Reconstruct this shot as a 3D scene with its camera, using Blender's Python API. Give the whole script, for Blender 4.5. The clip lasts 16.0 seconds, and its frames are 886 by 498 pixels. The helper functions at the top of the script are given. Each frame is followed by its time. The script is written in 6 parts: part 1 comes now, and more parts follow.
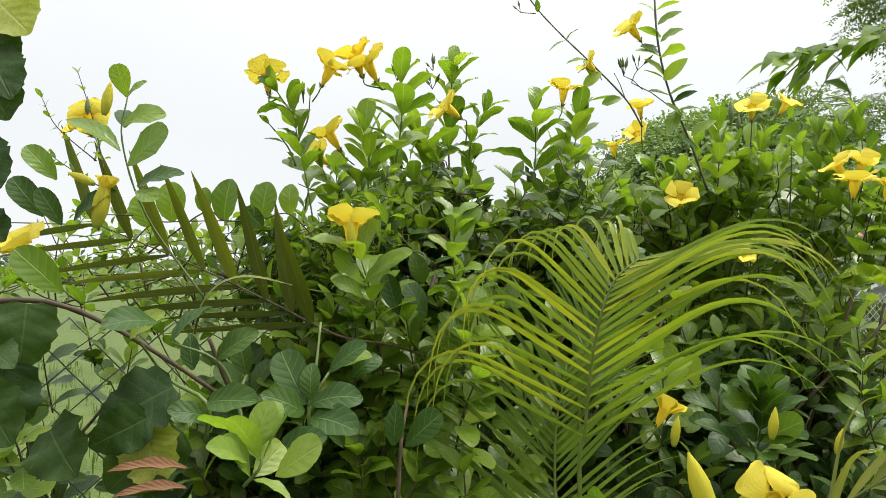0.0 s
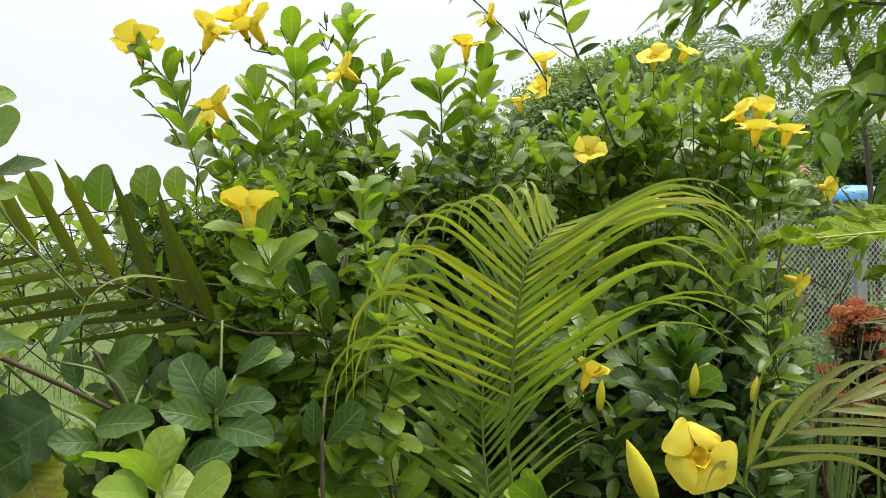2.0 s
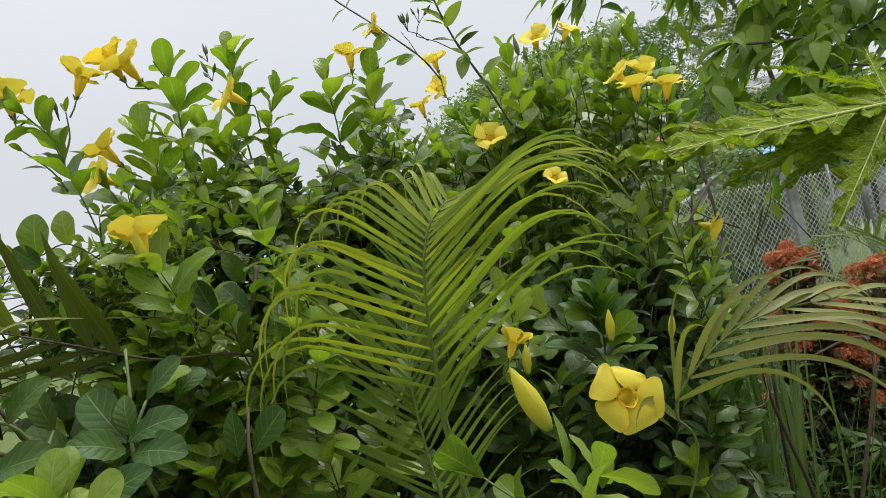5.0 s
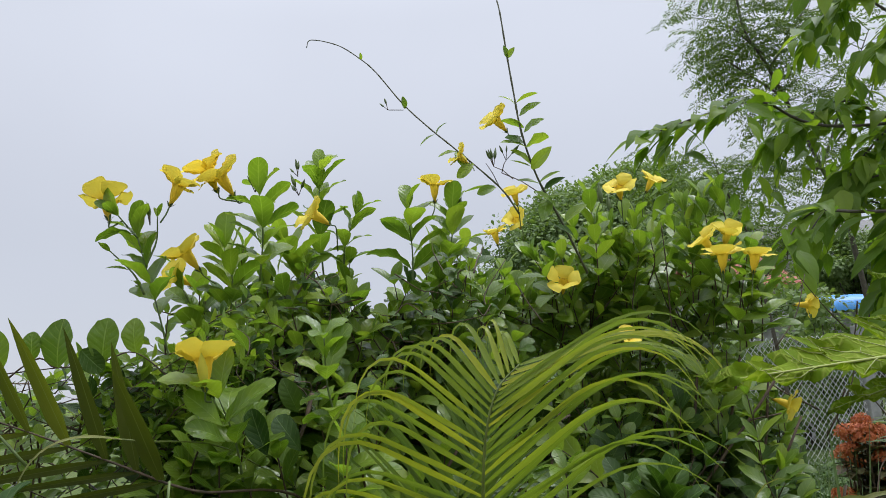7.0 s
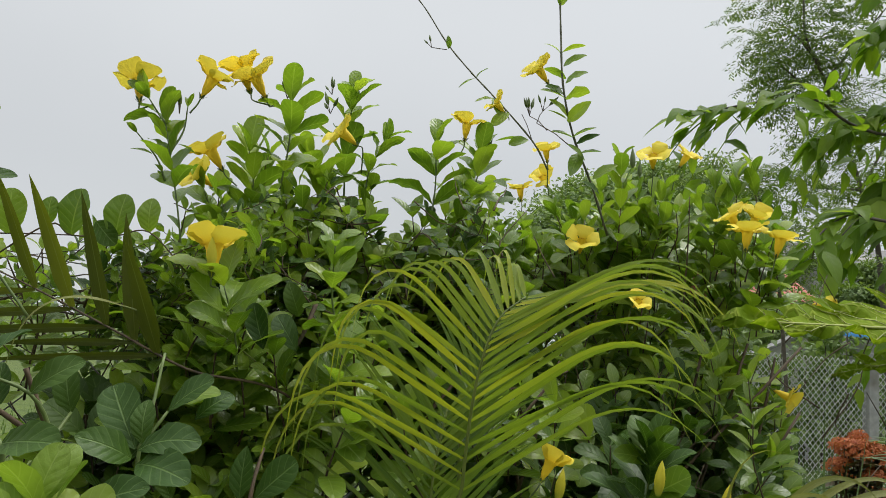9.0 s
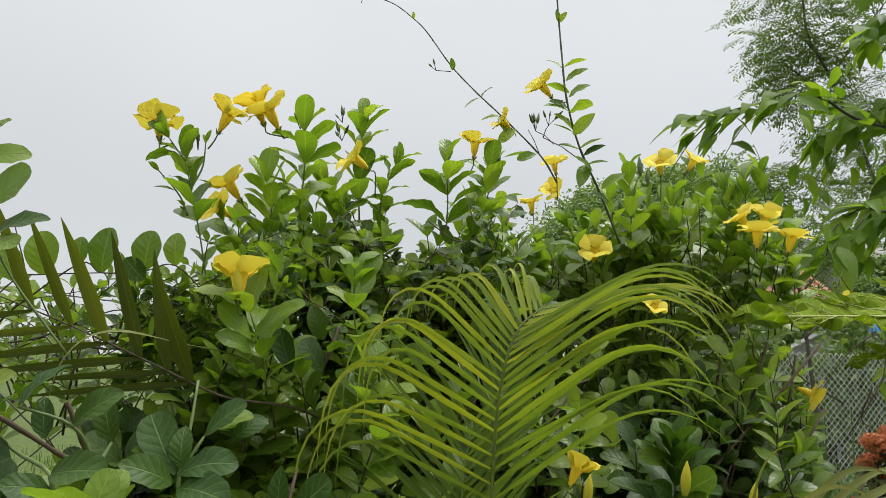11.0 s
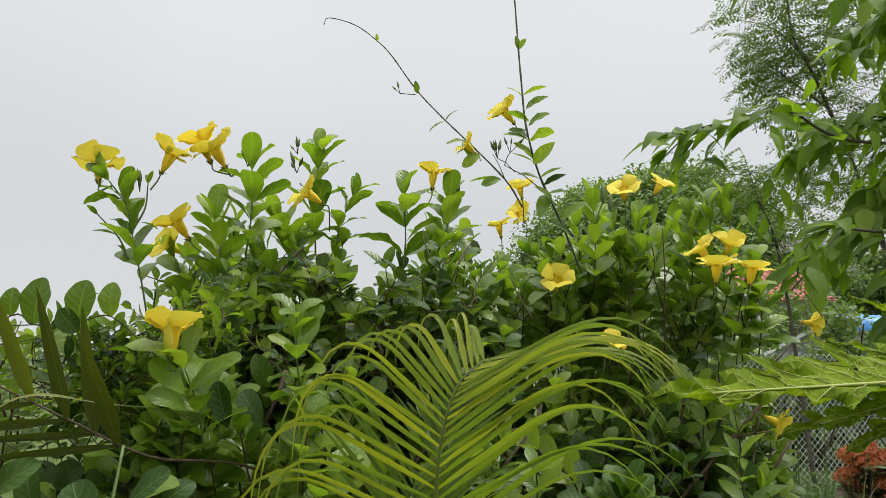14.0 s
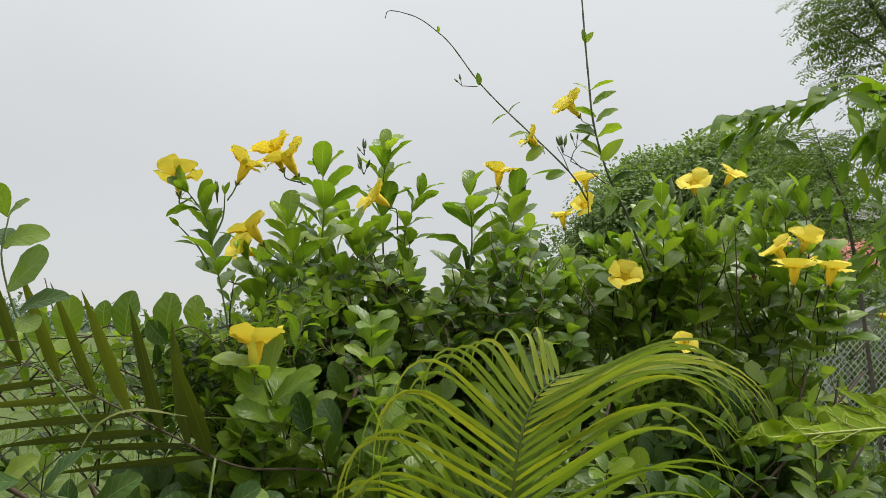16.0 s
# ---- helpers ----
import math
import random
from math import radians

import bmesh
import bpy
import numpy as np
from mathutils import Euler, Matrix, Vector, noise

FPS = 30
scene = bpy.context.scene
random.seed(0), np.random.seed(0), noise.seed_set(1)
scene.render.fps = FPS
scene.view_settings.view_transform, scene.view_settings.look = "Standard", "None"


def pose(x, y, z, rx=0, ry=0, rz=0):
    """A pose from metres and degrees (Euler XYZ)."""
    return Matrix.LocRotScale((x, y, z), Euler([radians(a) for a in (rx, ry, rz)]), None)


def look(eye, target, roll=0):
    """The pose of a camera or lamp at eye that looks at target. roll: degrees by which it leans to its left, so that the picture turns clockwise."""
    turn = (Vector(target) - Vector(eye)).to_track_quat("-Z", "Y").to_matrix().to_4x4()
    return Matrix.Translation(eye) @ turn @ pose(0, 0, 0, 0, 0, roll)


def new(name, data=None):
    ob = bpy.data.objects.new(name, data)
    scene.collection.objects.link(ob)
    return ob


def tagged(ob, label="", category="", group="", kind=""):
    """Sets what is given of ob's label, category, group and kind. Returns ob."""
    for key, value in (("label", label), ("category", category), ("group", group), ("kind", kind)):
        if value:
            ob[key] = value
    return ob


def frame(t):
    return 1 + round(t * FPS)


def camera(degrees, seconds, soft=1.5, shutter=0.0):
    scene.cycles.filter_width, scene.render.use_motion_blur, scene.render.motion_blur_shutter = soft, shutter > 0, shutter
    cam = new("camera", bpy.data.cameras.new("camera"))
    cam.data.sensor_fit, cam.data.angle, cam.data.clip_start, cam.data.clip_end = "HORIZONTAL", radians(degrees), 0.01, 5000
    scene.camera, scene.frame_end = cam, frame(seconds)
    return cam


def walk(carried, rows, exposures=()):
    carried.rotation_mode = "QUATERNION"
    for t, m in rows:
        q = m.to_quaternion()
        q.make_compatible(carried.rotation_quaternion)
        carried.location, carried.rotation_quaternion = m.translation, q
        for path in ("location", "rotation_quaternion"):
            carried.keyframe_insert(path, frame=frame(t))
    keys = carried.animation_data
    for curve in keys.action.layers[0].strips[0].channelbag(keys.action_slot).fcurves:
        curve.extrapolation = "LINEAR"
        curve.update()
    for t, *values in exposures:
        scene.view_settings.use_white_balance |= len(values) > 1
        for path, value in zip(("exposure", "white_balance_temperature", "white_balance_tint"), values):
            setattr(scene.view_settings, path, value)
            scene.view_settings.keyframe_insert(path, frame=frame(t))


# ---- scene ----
cam = camera(66.1, 16.0, soft=0.5)
PATH = [
    (0, (0.075, 0.027, 1.501), (-0.052, 2.019, 1.635), 2.8),
    (0.5, (0.119, 0.047, 1.529), (0.143, 2.043, 1.646), -0.0),
    (1, (0.14, 0.088, 1.542), (0.253, 2.082, 1.644), -2.2),
    (1.5, (0.106, 0.082, 1.557), (0.199, 2.079, 1.605), -2.7),
    (2, (0.071, 0.091, 1.536), (0.209, 2.087, 1.543), -1.4),
    (2.5, (0.114, 0.109, 1.567), (0.278, 2.101, 1.639), 0.0),
    (3, (0.174, 0.153, 1.582), (0.407, 2.138, 1.667), -2.9),
    (3.5, (0.176, 0.159, 1.582), (0.451, 2.131, 1.768), -1.8),
    (4, (0.148, 0.113, 1.503), (0.39, 2.096, 1.578), -8.7),
    (4.2, (0.15, 0.066, 1.451), (0.323, 2.059, 1.438), -11.7),
    (6.3, (0.131, 0.084, 1.514), (0.553, 2.021, 1.776), -9.4),
    (6.5, (0.097, 0.082, 1.523), (0.439, 2.036, 1.779), -6.5),
    (7, (0.132, 0.095, 1.557), (0.282, 2.055, 1.928), -3.8),
    (7.5, (0.129, 0.138, 1.584), (0.346, 2.074, 2.035), -0.1),
    (8, (0.115, 0.126, 1.54), (0.207, 2.09, 1.906), -2.2),
    (8.5, (0.12, 0.13, 1.503), (0.24, 2.096, 1.85), 0.9),
    (9, (0.138, 0.116, 1.491), (0.23, 2.094, 1.773), 4.9),
    (9.2, (0.138, 0.121, 1.486), (0.206, 2.099, 1.771), 5.3),
    (11.3, (0.132, 0.084, 1.484), (0.176, 2.055, 1.819), 1.5),
    (11.5, (0.13, 0.084, 1.484), (0.152, 2.061, 1.787), 1.7),
    (12, (0.134, 0.081, 1.506), (0.007, 2.065, 1.728), 2.2),
    (12.5, (0.152, 0.074, 1.511), (0.07, 2.061, 1.724), 0.9),
    (13, (0.177, 0.075, 1.547), (0.157, 2.054, 1.837), 0.0),
    (13.5, (0.196, 0.089, 1.56), (0.264, 2.063, 1.877), -0.5),
    (14, (0.209, 0.098, 1.562), (0.277, 2.069, 1.895), 1.1),
    (14.5, (0.233, 0.079, 1.615), (0.257, 2.054, 1.93), 2.1),
    (15, (0.225, 0.071, 1.634), (0.354, 2.039, 1.966), 3.6),
    (15.5, (0.201, 0.07, 1.631), (0.264, 2.043, 1.949), 2.9),
    (16, (0.176, 0.083, 1.627), (0.093, 2.067, 1.868), 1.3),
]
EXPOSURE = ((0.0, 0.42), (0.5, 0.30), (1.0, 0.22), (1.5, 0.32), (2.0, 0.44), (2.5, 0.48), (3.0, 0.50), (3.6, 0.42), (4.2, 0.15), (6.3, 0.0), (7.0, -0.13), (7.5, -0.33), (8.0, -0.29), (8.5, -0.19), (9.0, -0.12), (11.3, -0.03), (13.0, -0.02), (15.0, -0.05), (16.0, -0.06))
KELVIN = ((0.0, 6500), (4.2, 6500), (6.3, 5950), (7.0, 5950), (7.5, 6150), (8.5, 6400), (16.0, 6500))
walk(cam, [(t, look(eye, target, roll)) for t, eye, target, roll in PATH],
     exposures=[(t, stops, float(np.interp(t, *zip(*KELVIN))), float(np.interp(t, (4.2, 6.3, 7.2, 8.5), (10, 15, 15, 10)))) for t, stops in EXPOSURE])

# ---- world and light: an overcast sky, brighter overhead ----
SUN_UP, SUN_TURN = 64.0, 80.0
world = bpy.data.worlds.new("overcast_sky")
scene.world = world
world.use_nodes = True
wn, wl = world.node_tree.nodes, world.node_tree.links
wn.clear()
w_out = wn.new("ShaderNodeOutputWorld")
w_bg = wn.new("ShaderNodeBackground")
w_sky = wn.new("ShaderNodeTexSky")
w_sky.sky_type, w_sky.sun_disc = "NISHITA", False
w_sky.sun_elevation, w_sky.sun_rotation = radians(SUN_UP), radians(SUN_TURN)
w_tc = wn.new("ShaderNodeTexCoord")
w_sep = wn.new("ShaderNodeSeparateXYZ")
w_ramp = wn.new("ShaderNodeValToRGB")
w_ramp.color_ramp.interpolation = "EASE"
for i, (place, level) in enumerate(((0.0, 0.66), (0.18, 0.66), (0.48, 0.78), (0.75, 1.5), (1.0, 2.7))):
    e = w_ramp.color_ramp.elements[i] if i < 2 else w_ramp.color_ramp.elements.new(place)
    e.position, e.color = place, (level * 0.98, level * 1.0, level * 1.0, 1)
w_noise = wn.new("ShaderNodeTexNoise")
w_noise.inputs["Scale"].default_value, w_noise.inputs["Detail"].default_value = 2.2, 4.0
w_var = wn.new("ShaderNodeMapRange")
w_var.inputs["To Min"].default_value, w_var.inputs["To Max"].default_value = 0.93, 1.07
w_mul = wn.new("ShaderNodeVectorMath")
w_mul.operation = "SCALE"
w_haze = wn.new("ShaderNodeVectorMath")
w_haze.operation = "SCALE"
w_haze.inputs["Scale"].default_value = 0.012
w_add = wn.new("ShaderNodeVectorMath")
w_add.operation = "ADD"
wl.new(w_tc.outputs["Generated"], w_sep.inputs[0])
wl.new(w_sep.outputs["Z"], w_ramp.inputs[0])
wl.new(w_tc.outputs["Generated"], w_noise.inputs["Vector"])
wl.new(w_noise.outputs[0], w_var.inputs["Value"])
wl.new(w_ramp.outputs["Color"], w_mul.inputs[0])
wl.new(w_var.outputs[0], w_mul.inputs["Scale"])
wl.new(w_sky.outputs["Color"], w_haze.inputs[0])
wl.new(w_mul.outputs[0], w_add.inputs[0])
wl.new(w_haze.outputs[0], w_add.inputs[1])
wl.new(w_add.outputs[0], w_bg.inputs["Color"])
wl.new(w_bg.outputs[0], w_out.inputs["Surface"])
sun = new("sun", bpy.data.lights.new("sun", "SUN"))
sun.data.energy, sun.data.angle, sun.data.color = 2.5, radians(22), (1.0, 0.97, 0.92)
sun.rotation_euler = (radians(90 - SUN_UP), 0, radians(180 - SUN_TURN))

# ---- materials ----
rng = random.Random(7)


def nodes_of(name):
    m = bpy.data.materials.new(name)
    m.use_nodes = True
    n, l = m.node_tree.nodes, m.node_tree.links
    n.clear()
    return m, n, l


def math_node(n, l, op, a, b=None, clamp=False):
    k = n.new("ShaderNodeMath")
    k.operation, k.use_clamp = op, clamp
    for i, v in enumerate((a, b)):
        if v is None:
            continue
        if isinstance(v, (int, float)):
            k.inputs[i].default_value = v
        else:
            l.new(v, k.inputs[i])
    return k.outputs[0]


def mix_rgb(n, l, fac, a, b, mode="MIX"):
    k = n.new("ShaderNodeMix")
    k.data_type, k.blend_type = "RGBA", mode
    for sock, v in ((k.inputs[0], fac), (k.inputs[6], a), (k.inputs[7], b)):
        if isinstance(v, (int, float)):
            sock.default_value = v
        elif isinstance(v, tuple):
            sock.default_value = (*v, 1)
        else:
            l.new(v, sock)
    return k.outputs[2]


def ramp_of(n, l, fac, stops):
    k = n.new("ShaderNodeValToRGB")
    for i, (place, c) in enumerate(stops):
        e = k.color_ramp.elements[i] if i < 2 else k.color_ramp.elements.new(place)
        e.position, e.color = place, (*c, 1)
    l.new(fac, k.inputs[0])
    return k.outputs[0]


def chance(n, l):
    """One random value for each joined piece and for each object."""
    geo, info = n.new("ShaderNodeNewGeometry"), n.new("ShaderNodeObjectInfo")
    return math_node(n, l, "FRACT", math_node(n, l, "ADD", geo.outputs["Random Per Island"], info.outputs["Random"]))


def noise_of(n, l, scale, detail=3.0, coords="Object"):
    tc, k = n.new("ShaderNodeTexCoord"), n.new("ShaderNodeTexNoise")
    k.inputs["Scale"].default_value, k.inputs["Detail"].default_value = scale, detail
    l.new(tc.outputs[coords], k.inputs["Vector"])
    return k.outputs[0]


def leaf_material(name, stops, vein, side=9.0, rough=0.38, glow=0.3, spots=0.0, spec=0.45, vein_amount=0.5):
    """A leaf: tint by chance, pale midrib and side veins along its length, blotches, light shining through."""
    m, n, l = nodes_of(name)
    uv, sep = n.new("ShaderNodeUVMap"), n.new("ShaderNodeSeparateXYZ")
    l.new(uv.outputs[0], sep.inputs[0])
    off = math_node(n, l, "ABSOLUTE", math_node(n, l, "SUBTRACT", sep.outputs[0], 0.5))
    rib = math_node(n, l, "SUBTRACT", 1.0, math_node(n, l, "MULTIPLY", off, 28.0), True)
    tint = ramp_of(n, l, chance(n, l), stops)
    blotch = noise_of(n, l, 9.0, 4.0)
    tint = mix_rgb(n, l, math_node(n, l, "MULTIPLY", blotch, 0.5), tint, (0.6, 0.66, 0.5), "MULTIPLY")
    if side:
        wave = math_node(n, l, "SINE", math_node(n, l, "MULTIPLY", math_node(n, l, "SUBTRACT", sep.outputs[1], math_node(n, l, "MULTIPLY", off, 0.55)), side * 6.283))
        veins = math_node(n, l, "MULTIPLY", math_node(n, l, "SUBTRACT", wave, 0.86, True), 5.0, True)
        line = math_node(n, l, "MAXIMUM", rib, math_node(n, l, "MULTIPLY", veins, 0.6))
        relief = math_node(n, l, "ADD", math_node(n, l, "MULTIPLY", wave, -0.16), math_node(n, l, "MULTIPLY", rib, -0.6))
    else:
        wave = math_node(n, l, "SINE", math_node(n, l, "MULTIPLY", off, 60.0))
        line = rib
        relief = math_node(n, l, "SUBTRACT", math_node(n, l, "MULTIPLY", wave, 0.10), rib)
    tint = mix_rgb(n, l, math_node(n, l, "MULTIPLY", line, vein_amount), tint, vein)
    if spots:
        s = math_node(n, l, "MULTIPLY", math_node(n, l, "SUBTRACT", noise_of(n, l, 60.0, 2.0), 1.0 - spots, True), 9.0, True)
        tint = mix_rgb(n, l, s, tint, (0.16, 0.10, 0.04))
    p, tr, mx, out = n.new("ShaderNodeBsdfPrincipled"), n.new("ShaderNodeBsdfTranslucent"), n.new("ShaderNodeMixShader"), n.new("ShaderNodeOutputMaterial")
    l.new(tint, p.inputs["Base Color"])
    rr = n.new("ShaderNodeMapRange")
    rr.inputs["To Min"].default_value, rr.inputs["To Max"].default_value = rough - 0.08, rough + 0.16
    l.new(blotch, rr.inputs["Value"])
    l.new(rr.outputs[0], p.inputs["Roughness"])
    p.inputs["Specular IOR Level"].default_value = spec
    b = n.new("ShaderNodeBump")
    b.inputs["Strength"].default_value, b.inputs["Distance"].default_value = 0.45, 0.002
    l.new(math_node(n, l, "ADD", relief, math_node(n, l, "MULTIPLY", blotch, 0.8)), b.inputs["Height"])
    l.new(b.outputs[0], p.inputs["Normal"])
    bright = mix_rgb(n, l, 1.0, tint, (1.85, 2.0, 0.7), "MULTIPLY")
    l.new(bright, tr.inputs["Color"])
    mx.inputs[0].default_value = glow
    l.new(p.outputs[0], mx.inputs[1])
    l.new(tr.outputs[0], mx.inputs[2])
    l.new(mx.outputs[0], out.inputs[0])
    return m


def solid_material(name, dark, light, scale=20.0, rough=0.7, metal=0.0, bump=0.3, dist=0.003, stain=None, detail=5.0):
    """Grain at two scales between two tones, with relief."""
    m, n, l = nodes_of(name)
    fine, broad = noise_of(n, l, scale, detail), noise_of(n, l, scale * 0.13, 3.0)
    both = math_node(n, l, "ADD", math_node(n, l, "MULTIPLY", fine, 0.55), math_node(n, l, "MULTIPLY", broad, 0.45))
    c = ramp_of(n, l, both, ((0.32, dark), (0.68, light)))
    c = mix_rgb(n, l, math_node(n, l, "MULTIPLY", chance(n, l), 0.25), c, (0.6, 0.6, 0.6), "MULTIPLY")
    if stain:
        c = mix_rgb(n, l, math_node(n, l, "MULTIPLY", math_node(n, l, "SUBTRACT", broad, 0.52, True), 6.0, True), c, stain)
    p, out, b = n.new("ShaderNodeBsdfPrincipled"), n.new("ShaderNodeOutputMaterial"), n.new("ShaderNodeBump")
    l.new(c, p.inputs["Base Color"])
    p.inputs["Roughness"].default_value, p.inputs["Metallic"].default_value = rough, metal
    b.inputs["Strength"].default_value, b.inputs["Distance"].default_value = bump, dist
    l.new(fine, b.inputs["Height"])
    l.new(b.outputs[0], p.inputs["Normal"])
    l.new(p.outputs[0], out.inputs[0])
    return m


def petal_material(name, base, deep, throat):
    """Yellow petal, deeper towards the throat, with faint streaks along it."""
    m, n, l = nodes_of(name)
    uv, sep = n.new("ShaderNodeUVMap"), n.new("ShaderNodeSeparateXYZ")
    l.new(uv.outputs[0], sep.inputs[0])
    streak = math_node(n, l, "SINE", math_node(n, l, "MULTIPLY", sep.outputs[0], 55.0))
    c = ramp_of(n, l, sep.outputs[1], ((0.0, throat), (0.12, deep), (0.45, base)))
    c = mix_rgb(n, l, math_node(n, l, "MULTIPLY", math_node(n, l, "ADD", streak, 1.0), 0.04), c, deep)
    c = mix_rgb(n, l, math_node(n, l, "MULTIPLY", noise_of(n, l, 40.0), 0.35), c, (0.85, 0.8, 0.6), "MULTIPLY")
    p, tr, mx, out, b = n.new("ShaderNodeBsdfPrincipled"), n.new("ShaderNodeBsdfTranslucent"), n.new("ShaderNodeMixShader"), n.new("ShaderNodeOutputMaterial"), n.new("ShaderNodeBump")
    l.new(c, p.inputs["Base Color"])
    l.new(c, tr.inputs["Color"])
    p.inputs["Roughness"].default_value, p.inputs["Specular IOR Level"].default_value = 0.55, 0.25
    b.inputs["Strength"].default_value, b.inputs["Distance"].default_value = 0.4, 0.0015
    l.new(math_node(n, l, "ADD", math_node(n, l, "MULTIPLY", streak, 0.12), noise_of(n, l, 90.0)), b.inputs["Height"])
    l.new(b.outputs[0], p.inputs["Normal"])
    mx.inputs[0].default_value = 0.3
    l.new(p.outputs[0], mx.inputs[1])
    l.new(tr.outputs[0], mx.inputs[2])
    l.new(mx.outputs[0], out.inputs[0])
    return m


M_LEAF = leaf_material("allamanda_leaf", ((0.0, (0.100, 0.172, 0.018)), (0.35, (0.145, 0.228, 0.024)), (0.75, (0.200, 0.285, 0.032)), (1.0, (0.27, 0.345, 0.045))), (0.30, 0.38, 0.10), side=6.0, rough=0.30, glow=0.38, spec=0.55)
# darker allamanda_leaf: the shade inside the bush is painted into this green
M_SHADE_LEAF = leaf_material("shade_darkened_leaf", ((0.0, (0.030, 0.066, 0.009)), (0.6, (0.048, 0.096, 0.012)), (1.0, (0.074, 0.126, 0.016))), (0.18, 0.27, 0.08), side=6.0, rough=0.40, glow=0.2, spec=0.3, vein_amount=0.35)
# pale-veined dark leaf; part of its darkness is painted shade for the front
M_VEINED = leaf_material("dark_veined_leaf", ((0.0, (0.030, 0.070, 0.010)), (0.6, (0.045, 0.093, 0.013)), (1.0, (0.074, 0.130, 0.018))), (0.19, 0.28, 0.09), side=6.0, rough=0.42, glow=0.2, spec=0.25, vein_amount=0.5)
M_YOUNG = leaf_material("young_leaf", ((0.0, (0.165, 0.25, 0.038)), (0.6, (0.205, 0.29, 0.046)), (1.0, (0.26, 0.33, 0.055))), (0.38, 0.46, 0.16), side=5.0, rough=0.4, glow=0.35, vein_amount=0.35)
M_PALM = leaf_material("palm_leaflet", ((0.0, (0.18, 0.25, 0.028)), (0.6, (0.26, 0.325, 0.032)), (1.0, (0.44, 0.44, 0.03))), (0.26, 0.34, 0.07), side=0, rough=0.36, glow=0.32)
M_PALM_MID = leaf_material("mid_green_palm_leaflet", ((0.0, (0.11, 0.175, 0.036)), (1.0, (0.19, 0.255, 0.05))), (0.22, 0.3, 0.1), side=0, rough=0.34, glow=0.28)
M_PALM_COOL = leaf_material("cool_palm_leaflet", ((0.0, (0.085, 0.14, 0.05)), (1.0, (0.15, 0.21, 0.075))), (0.2, 0.27, 0.12), side=0, rough=0.3, glow=0.25)
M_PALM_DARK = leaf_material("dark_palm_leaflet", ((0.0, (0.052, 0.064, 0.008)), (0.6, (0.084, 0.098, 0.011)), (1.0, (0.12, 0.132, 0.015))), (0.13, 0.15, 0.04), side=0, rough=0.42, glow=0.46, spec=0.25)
M_PALM_GREY = leaf_material("olive_palm_leaflet", ((0.0, (0.20, 0.21, 0.055)), (1.0, (0.30, 0.30, 0.085))), (0.4, 0.38, 0.14), side=0, rough=0.45, glow=0.25)
M_TREE = leaf_material("pinnate_leaf", ((0.0, (0.092, 0.165, 0.016)), (0.6, (0.155, 0.24, 0.023)), (1.0, (0.225, 0.305, 0.032))), (0.2, 0.28, 0.07), side=5.0, rough=0.42, glow=0.5, vein_amount=0.25, spec=0.25)
M_VINE = leaf_material("broad_vine_leaf", ((0.0, (0.018, 0.044, 0.008)), (1.0, (0.040, 0.080, 0.013))), (0.09, 0.14, 0.035), side=5.0, rough=0.5, glow=0.24, spots=0.36, spec=0.2, vein_amount=0.35)
M_FAR = leaf_material("far_foliage", ((0.0, (0.105, 0.165, 0.055)), (0.5, (0.150, 0.22, 0.068)), (1.0, (0.20, 0.27, 0.085))), (0.12, 0.18, 0.05), side=0, rough=0.6, glow=0.25)
M_AIRY = leaf_material("feathery_leaf", ((0.0, (0.065, 0.11, 0.024)), (0.6, (0.115, 0.175, 0.036)), (1.0, (0.175, 0.24, 0.046))), (0.15, 0.2, 0.08), side=0, rough=0.5, glow=0.38)
# distance haze is painted in here as a paler, greyer green
M_HAZY = leaf_material("haze_tinted_foliage", ((0.0, (0.13, 0.18, 0.13)), (1.0, (0.20, 0.25, 0.18))), (0.2, 0.24, 0.16), side=0, rough=0.8, glow=0.1)
M_GRASS = leaf_material("grass_blade", ((0.0, (0.07, 0.125, 0.03)), (1.0, (0.14, 0.20, 0.05))), (0.25, 0.34, 0.1), side=0, rough=0.5, glow=0.3)
M_DRY = leaf_material("dry_leaf", ((0.0, (0.16, 0.07, 0.03)), (1.0, (0.30, 0.15, 0.06))), (0.34, 0.2, 0.1), rough=0.7, glow=0.12)
M_YELLOWED = leaf_material("yellowed_leaf", ((0.0, (0.30, 0.34, 0.05)), (1.0, (0.42, 0.44, 0.07))), (0.45, 0.45, 0.16), rough=0.5, glow=0.3, spots=0.4)
M_PETAL = petal_material("yellow_petal", (0.87, 0.72, 0.075), (0.84, 0.63, 0.035), (0.46, 0.24, 0.012))
M_TUBE = petal_material("flower_throat", (0.80, 0.60, 0.04), (0.72, 0.56, 0.06), (0.50, 0.46, 0.07))
M_BUD = petal_material("flower_bud", (0.66, 0.60, 0.05), (0.52, 0.53, 0.07), (0.20, 0.30, 0.05))
M_RED = leaf_material("ixora_petal", ((0.0, (0.40, 0.085, 0.028)), (1.0, (0.60, 0.20, 0.07))), (0.5, 0.18, 0.08), side=0, rough=0.6, glow=0.2)
M_BROWNLEAF = leaf_material("ixora_leaf", ((0.0, (0.10, 0.065, 0.03)), (0.5, (0.07, 0.09, 0.03)), (1.0, (0.16, 0.10, 0.045))), (0.15, 0.12, 0.06), rough=0.5, glow=0.15)
M_STEM = solid_material("green_stem", (0.075, 0.12, 0.028), (0.14, 0.19, 0.05), 60.0, 0.55, bump=0.3)
M_TWIG = solid_material("brown_twig", (0.04, 0.028, 0.016), (0.115, 0.075, 0.04), 70.0, 0.8, bump=0.5)
